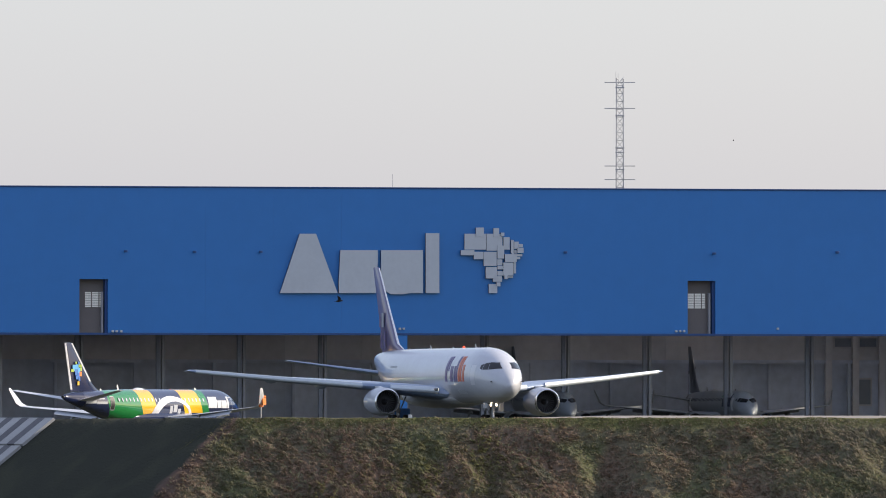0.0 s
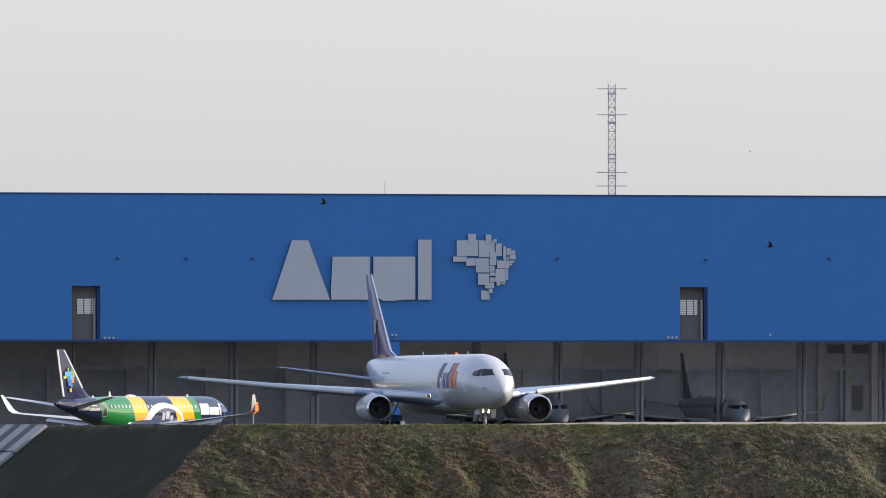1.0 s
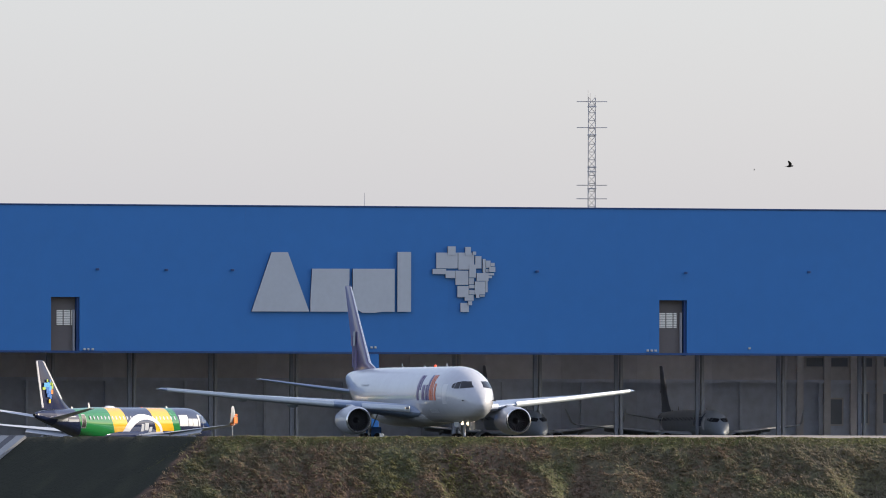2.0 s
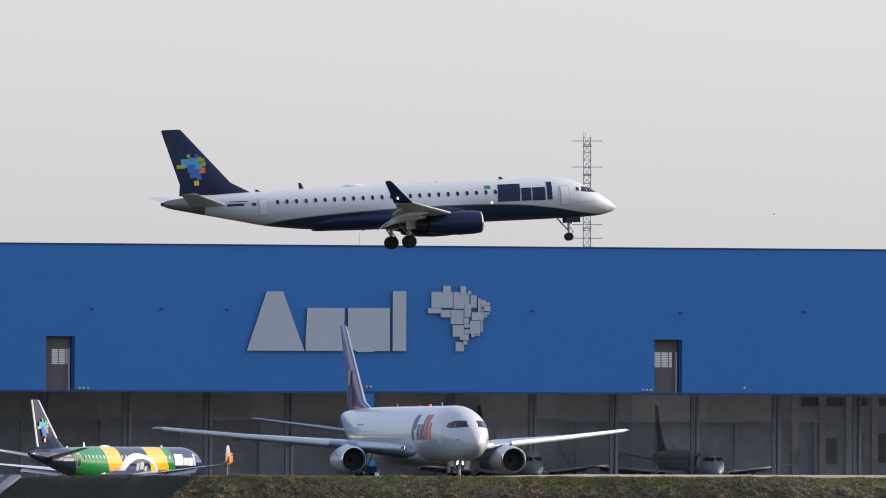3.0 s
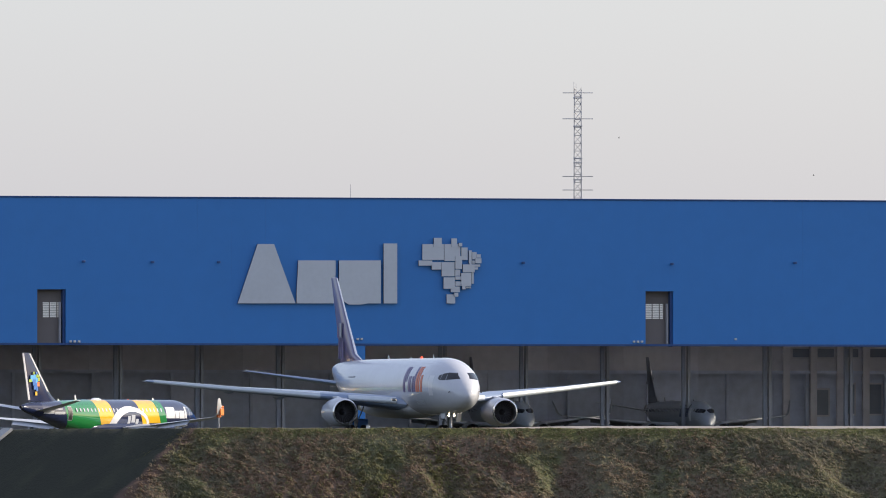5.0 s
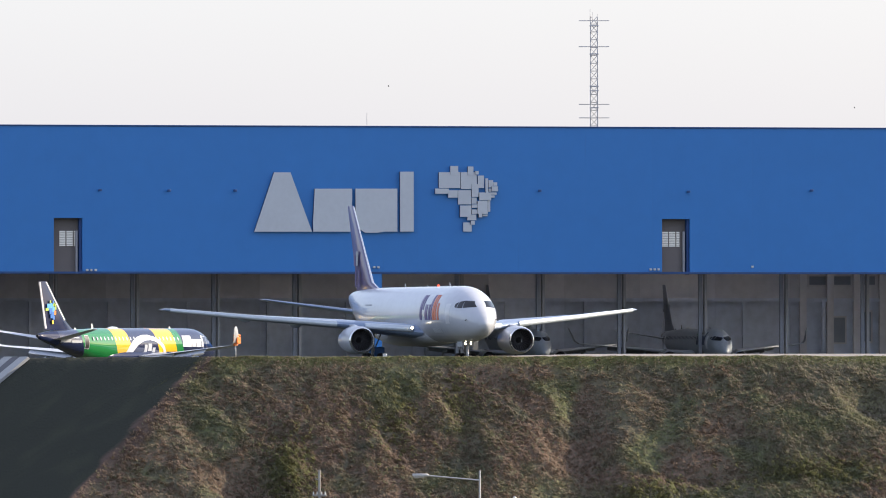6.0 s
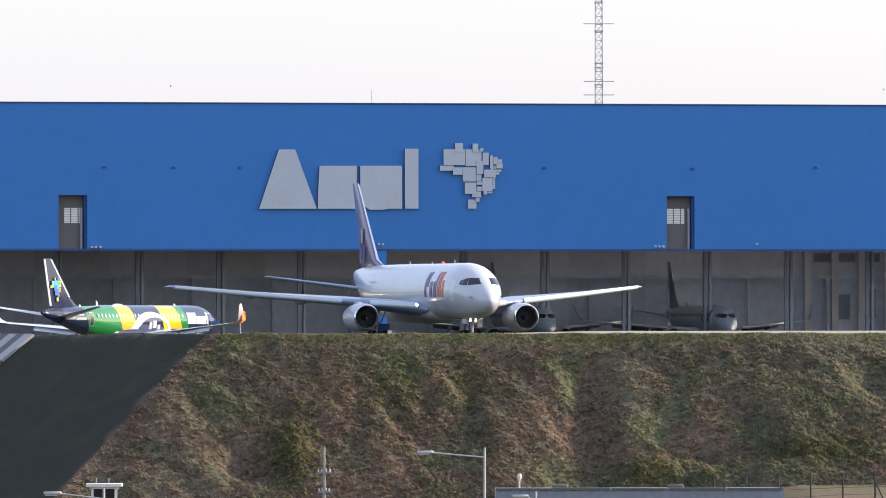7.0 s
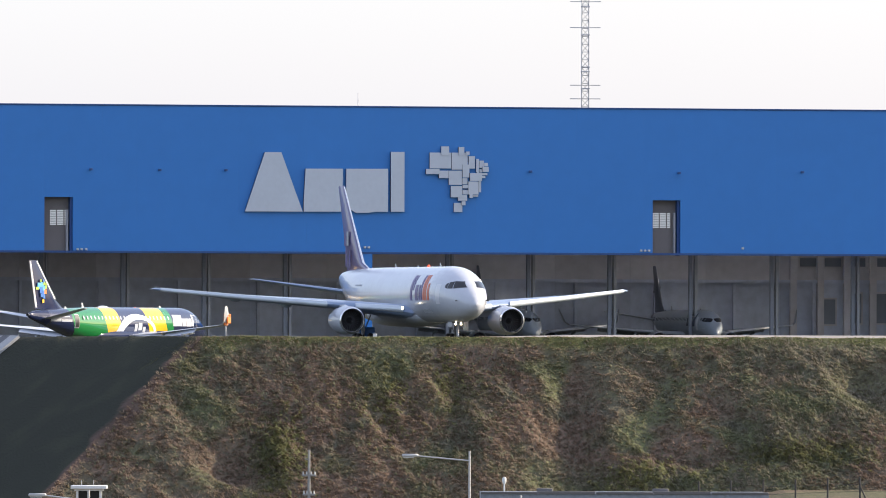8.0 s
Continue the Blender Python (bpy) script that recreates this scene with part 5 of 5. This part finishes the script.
# ---- grass on the slope ----
def leaf_tones(name, base, patches, island):
    """Leaf colours in drifting patches, each blade a little different."""
    m = material(name, base, 0.8, vary=0.15, scale=0.35, fine=3.0, island=island)
    n, l = m.node_tree.nodes, m.node_tree.links
    tc = n.new("ShaderNodeTexCoord")
    tone = (*base, 1)
    for scale, low, high, rgb in patches:
        t = n.new("ShaderNodeTexNoise")
        t.inputs["Scale"].default_value, t.inputs["Detail"].default_value = scale, 5
        l.new(tc.outputs["Object"], t.inputs["Vector"])
        mr = n.new("ShaderNodeMapRange")
        mr.inputs["From Min"].default_value, mr.inputs["From Max"].default_value = low, high
        l.new(t.outputs["Fac"], mr.inputs["Value"])
        mx = n.new("ShaderNodeMix")
        mx.data_type = "RGBA"
        l.new(mr.outputs[0], mx.inputs["Factor"])
        if isinstance(tone, tuple):
            mx.inputs[6].default_value = tone
        else:
            l.new(tone, mx.inputs[6])
        mx.inputs[7].default_value = (*rgb, 1)
        tone = mx.outputs[2]
    l.new(tone, n["paint"].inputs[0])
    b = n["Principled BSDF"]
    b.inputs["Specular IOR Level"].default_value = 0.15
    through_leaf, both = n.new("ShaderNodeBsdfTranslucent"), n.new("ShaderNodeMixShader")
    both.inputs[0].default_value = 0.55
    l.new(n["paint"].outputs[0], through_leaf.inputs["Color"])
    l.new(b.outputs[0], both.inputs[1])
    l.new(through_leaf.outputs[0], both.inputs[2])
    l.new(both.outputs[0], n["Material Output"].inputs["Surface"])
    return m


def grass(xs, ys, blades, long, wide, seed, mat, label):
    """Tufts of arching blades that hang down the slope and to one side."""
    r = np.random.RandomState(seed)
    k = len(xs) * blades
    tuft = np.repeat(np.arange(len(xs)), blades)
    turn = np.repeat(r.normal(0, 0.6, len(xs)), blades) + r.normal(0, 0.45, k) + math.radians(170)
    size = np.repeat(0.6 + 0.8 * r.rand(len(xs)) ** 2, blades) * (0.7 + 0.5 * r.rand(k))
    bx, by = xs[tuft] + r.normal(0, 0.07, k), ys[tuft] + r.normal(0, 0.07, k)
    base = np.stack([bx, by, land(bx, by) - 0.03], 1)
    lean = np.stack([np.cos(turn), np.sin(turn), 0.45 * np.sin(turn)], 1)
    side = np.stack([-np.sin(turn), np.cos(turn), np.zeros(k)], 1) * (wide * (0.7 + 0.6 * r.rand(k)))[:, None]
    up = np.array([0.0, -0.35, 0.9])
    L = (long * size * np.clip((901.4 - by) / 3.0, 0.3, 1.0))[:, None]
    mid = base + up * L * 0.38 + lean * L * 0.36
    tip = base + up * L * 0.40 + lean * L * (0.85 + 0.25 * r.rand(k))[:, None]
    P = np.stack([base - side, base + side, mid + side, mid - side, tip], 1).reshape(-1, 3)
    tri = np.array([(0, 1, 2), (0, 2, 3), (3, 2, 4)])
    faces = (tri[None] + (np.arange(k) * 5)[:, None, None]).reshape(-1, 3)
    m2 = bpy.data.meshes.new("slope_grass")
    m2.from_pydata(P.tolist(), [], faces.tolist())
    m2.materials.append(mat)
    return tagged(new("slope_grass", m2), label, "grass", kind="stuff")


def sown(count, seed, low, size):
    """Places on the front slope where a drifting pattern is thick enough."""
    r = np.random.RandomState(seed)
    xs, ys = r.uniform(-44, 54, count), r.uniform(882, 900.6, count)
    d = inside(xs, ys)
    thick = wave(xs, ys, size, seed + 1) + 0.6 * wave(xs + 0.6 * ys, ys, 1.6, seed + 2) + 0.5 * r.rand(count)
    keep = (d > -RUN) & (from_ridge(xs, ys) > 1.2 * r.rand(count)) & (thick > low)
    return xs[keep], ys[keep]


BROWN = leaf_tones("dry_grass_leaves", (0.345, 0.305, 0.230), ((0.085, 0.42, 0.56, (0.345, 0.262, 0.198)), (0.22, 0.52, 0.66, (0.295, 0.290, 0.185)), (0.30, 0.58, 0.70, (0.275, 0.256, 0.195))), 0.13)
GREEN = leaf_tones("green_weed_leaves", (0.268, 0.274, 0.180), ((0.16, 0.54, 0.64, (0.315, 0.300, 0.165)), (0.30, 0.56, 0.68, (0.235, 0.238, 0.168))), 0.13)
grass(*sown(56000, 31, 0.0, 9.0), 4, 0.31, 0.034, 41, BROWN, "dry brownish grass hanging down the embankment")
grass(*sown(30000, 51, 0.30, 5.0), 4, 0.30, 0.037, 61, GREEN, "low green weeds on the embankment")
r_ = np.random.RandomState(77)
LUSH_AT = ((-9.2, 889.6, 0.9, 1.8, 700), (17.0, 887.8, 2.0, 0.9, 450), (29.0, 888.6, 3.0, 0.7, 500), (3.0, 896.8, 0.7, 1.6, 160), (-1.5, 894.5, 1.2, 1.6, 220))
lush_x = np.concatenate([r_.normal(x, rx, n_) for x, y, rx, ry, n_ in LUSH_AT])
lush_y = np.concatenate([r_.normal(y, ry, n_) for x, y, rx, ry, n_ in LUSH_AT])
LUSH = leaf_tones("yellow_green_leaves", (0.290, 0.290, 0.140), ((0.5, 0.5, 0.7, (0.310, 0.280, 0.130)),), 0.2)
grass(lush_x, np.minimum(lush_y, 900.2), 5, 0.40, 0.04, 78, LUSH, "lush yellow-green weeds on the embankment")
crest_x = r_.uniform(-20, 54, 7000)
EDGE = leaf_tones("edge_grass_leaves", (0.190, 0.190, 0.080), ((0.2, 0.5, 0.65, (0.210, 0.170, 0.090)),), 0.2)
grass(crest_x, r_.uniform(899.4, 901.3, 7000), 4, 0.14, 0.02, 79, EDGE, "short grass along the plateau's edge")


# ---- motions ----
def sight(px, py, dist):
    return (px - 784) / F * dist, dist, ZE + (735 - py) / F * dist


def motions():
    lamp = [o for o in cargo.children if o.name.startswith("landing_lamp")][0]
    walk(lamp, [(0.0, LAMP_OFF), (5.5, LAMP_OFF), (5.9, pose(-15.1, -3.2, 3.58, 0, 0, 36)), (6.2, LAMP_ON), (8.0, LAMP_ON)])
    # the landing airliner: steady descent, slightly nose-up, heading away to the right
    x0, y0, z0 = JET0
    # it loses a little speed from 3.5 s on
    rows = []
    for t, slow in ((0.0, -5.5), (2.0, -1.8), (3.0, 0.0), (3.5, -0.4), (4.0, 2.6), (5.0, 4.0), (8.0, 10.0)):
        k = t - 3 - slow / 66.7
        rows.append((t, pose(x0 + JETV[0] * k, y0 + JETV[1] * k, z0 + JETV[2] * (t - 3), 0, JET_PITCH, JET_HEAD)))
    walk(jet, rows)
    for b, wings, seen, dist in BIRDS:
        rows = []
        for t in sorted({0.0, 1.0, 2.0, 8.0} | {p[0] for p in seen}):
            k = max(i for i in range(len(seen) - 1) if i == 0 or seen[i][0] <= t)
            (ta, xa, ya), (tb, xb, yb) = seen[k], seen[k + 1]
            f = (t - ta) / (tb - ta)
            rows.append((t, pose(*sight(xa + (xb - xa) * f, ya + (yb - ya) * f, dist), 0, -6, 0 if xb > xa else 180)))
        walk(b, rows)
        for w, s in wings:
            walk(w, [(i * 0.1, pose(0.01, s * 0.03, 0.02, s * (-20 if i % 2 else 48), 0, 0)) for i in range(81)])


JET_HEAD, JET_PITCH = 14.5, -3.05
JET0 = (17.2, 1014.0, ZE + 22.06 - 2.50)
JETV = (64.6, 16.7, -3.8)


TH = 14.7
c_d = 1154.0
cargo.matrix_basis = pose((904 - 784) / F * c_d, c_d, 11.9, 0, 0, -90 + TH)
p_d = 1255.0
parked.matrix_basis = pose((422 - 784) / F * p_d, p_d, 10.25, 0, 0, 64.0)
# the bay's shade and haze are put into these two colours
M_DIMFIN = material("dim_bay_fin_paint", (0.21, 0.23, 0.27), 0.5, vary=0.1, scale=0.4)
M_STORED = material("dim_bay_airliner_paint", (0.30, 0.33, 0.37), 0.4, vary=0.08, scale=0.4, fine=3)
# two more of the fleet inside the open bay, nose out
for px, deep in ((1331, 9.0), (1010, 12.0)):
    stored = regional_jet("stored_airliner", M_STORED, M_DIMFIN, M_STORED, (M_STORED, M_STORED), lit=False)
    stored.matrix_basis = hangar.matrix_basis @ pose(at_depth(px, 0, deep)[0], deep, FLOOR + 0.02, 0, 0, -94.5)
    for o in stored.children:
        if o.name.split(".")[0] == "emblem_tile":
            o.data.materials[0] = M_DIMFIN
    tagged(stored, "airliner toned blue-grey for the dim bay, dark tail, nose-out in the hangar", "airplane", "airliners in the bay")
motions()
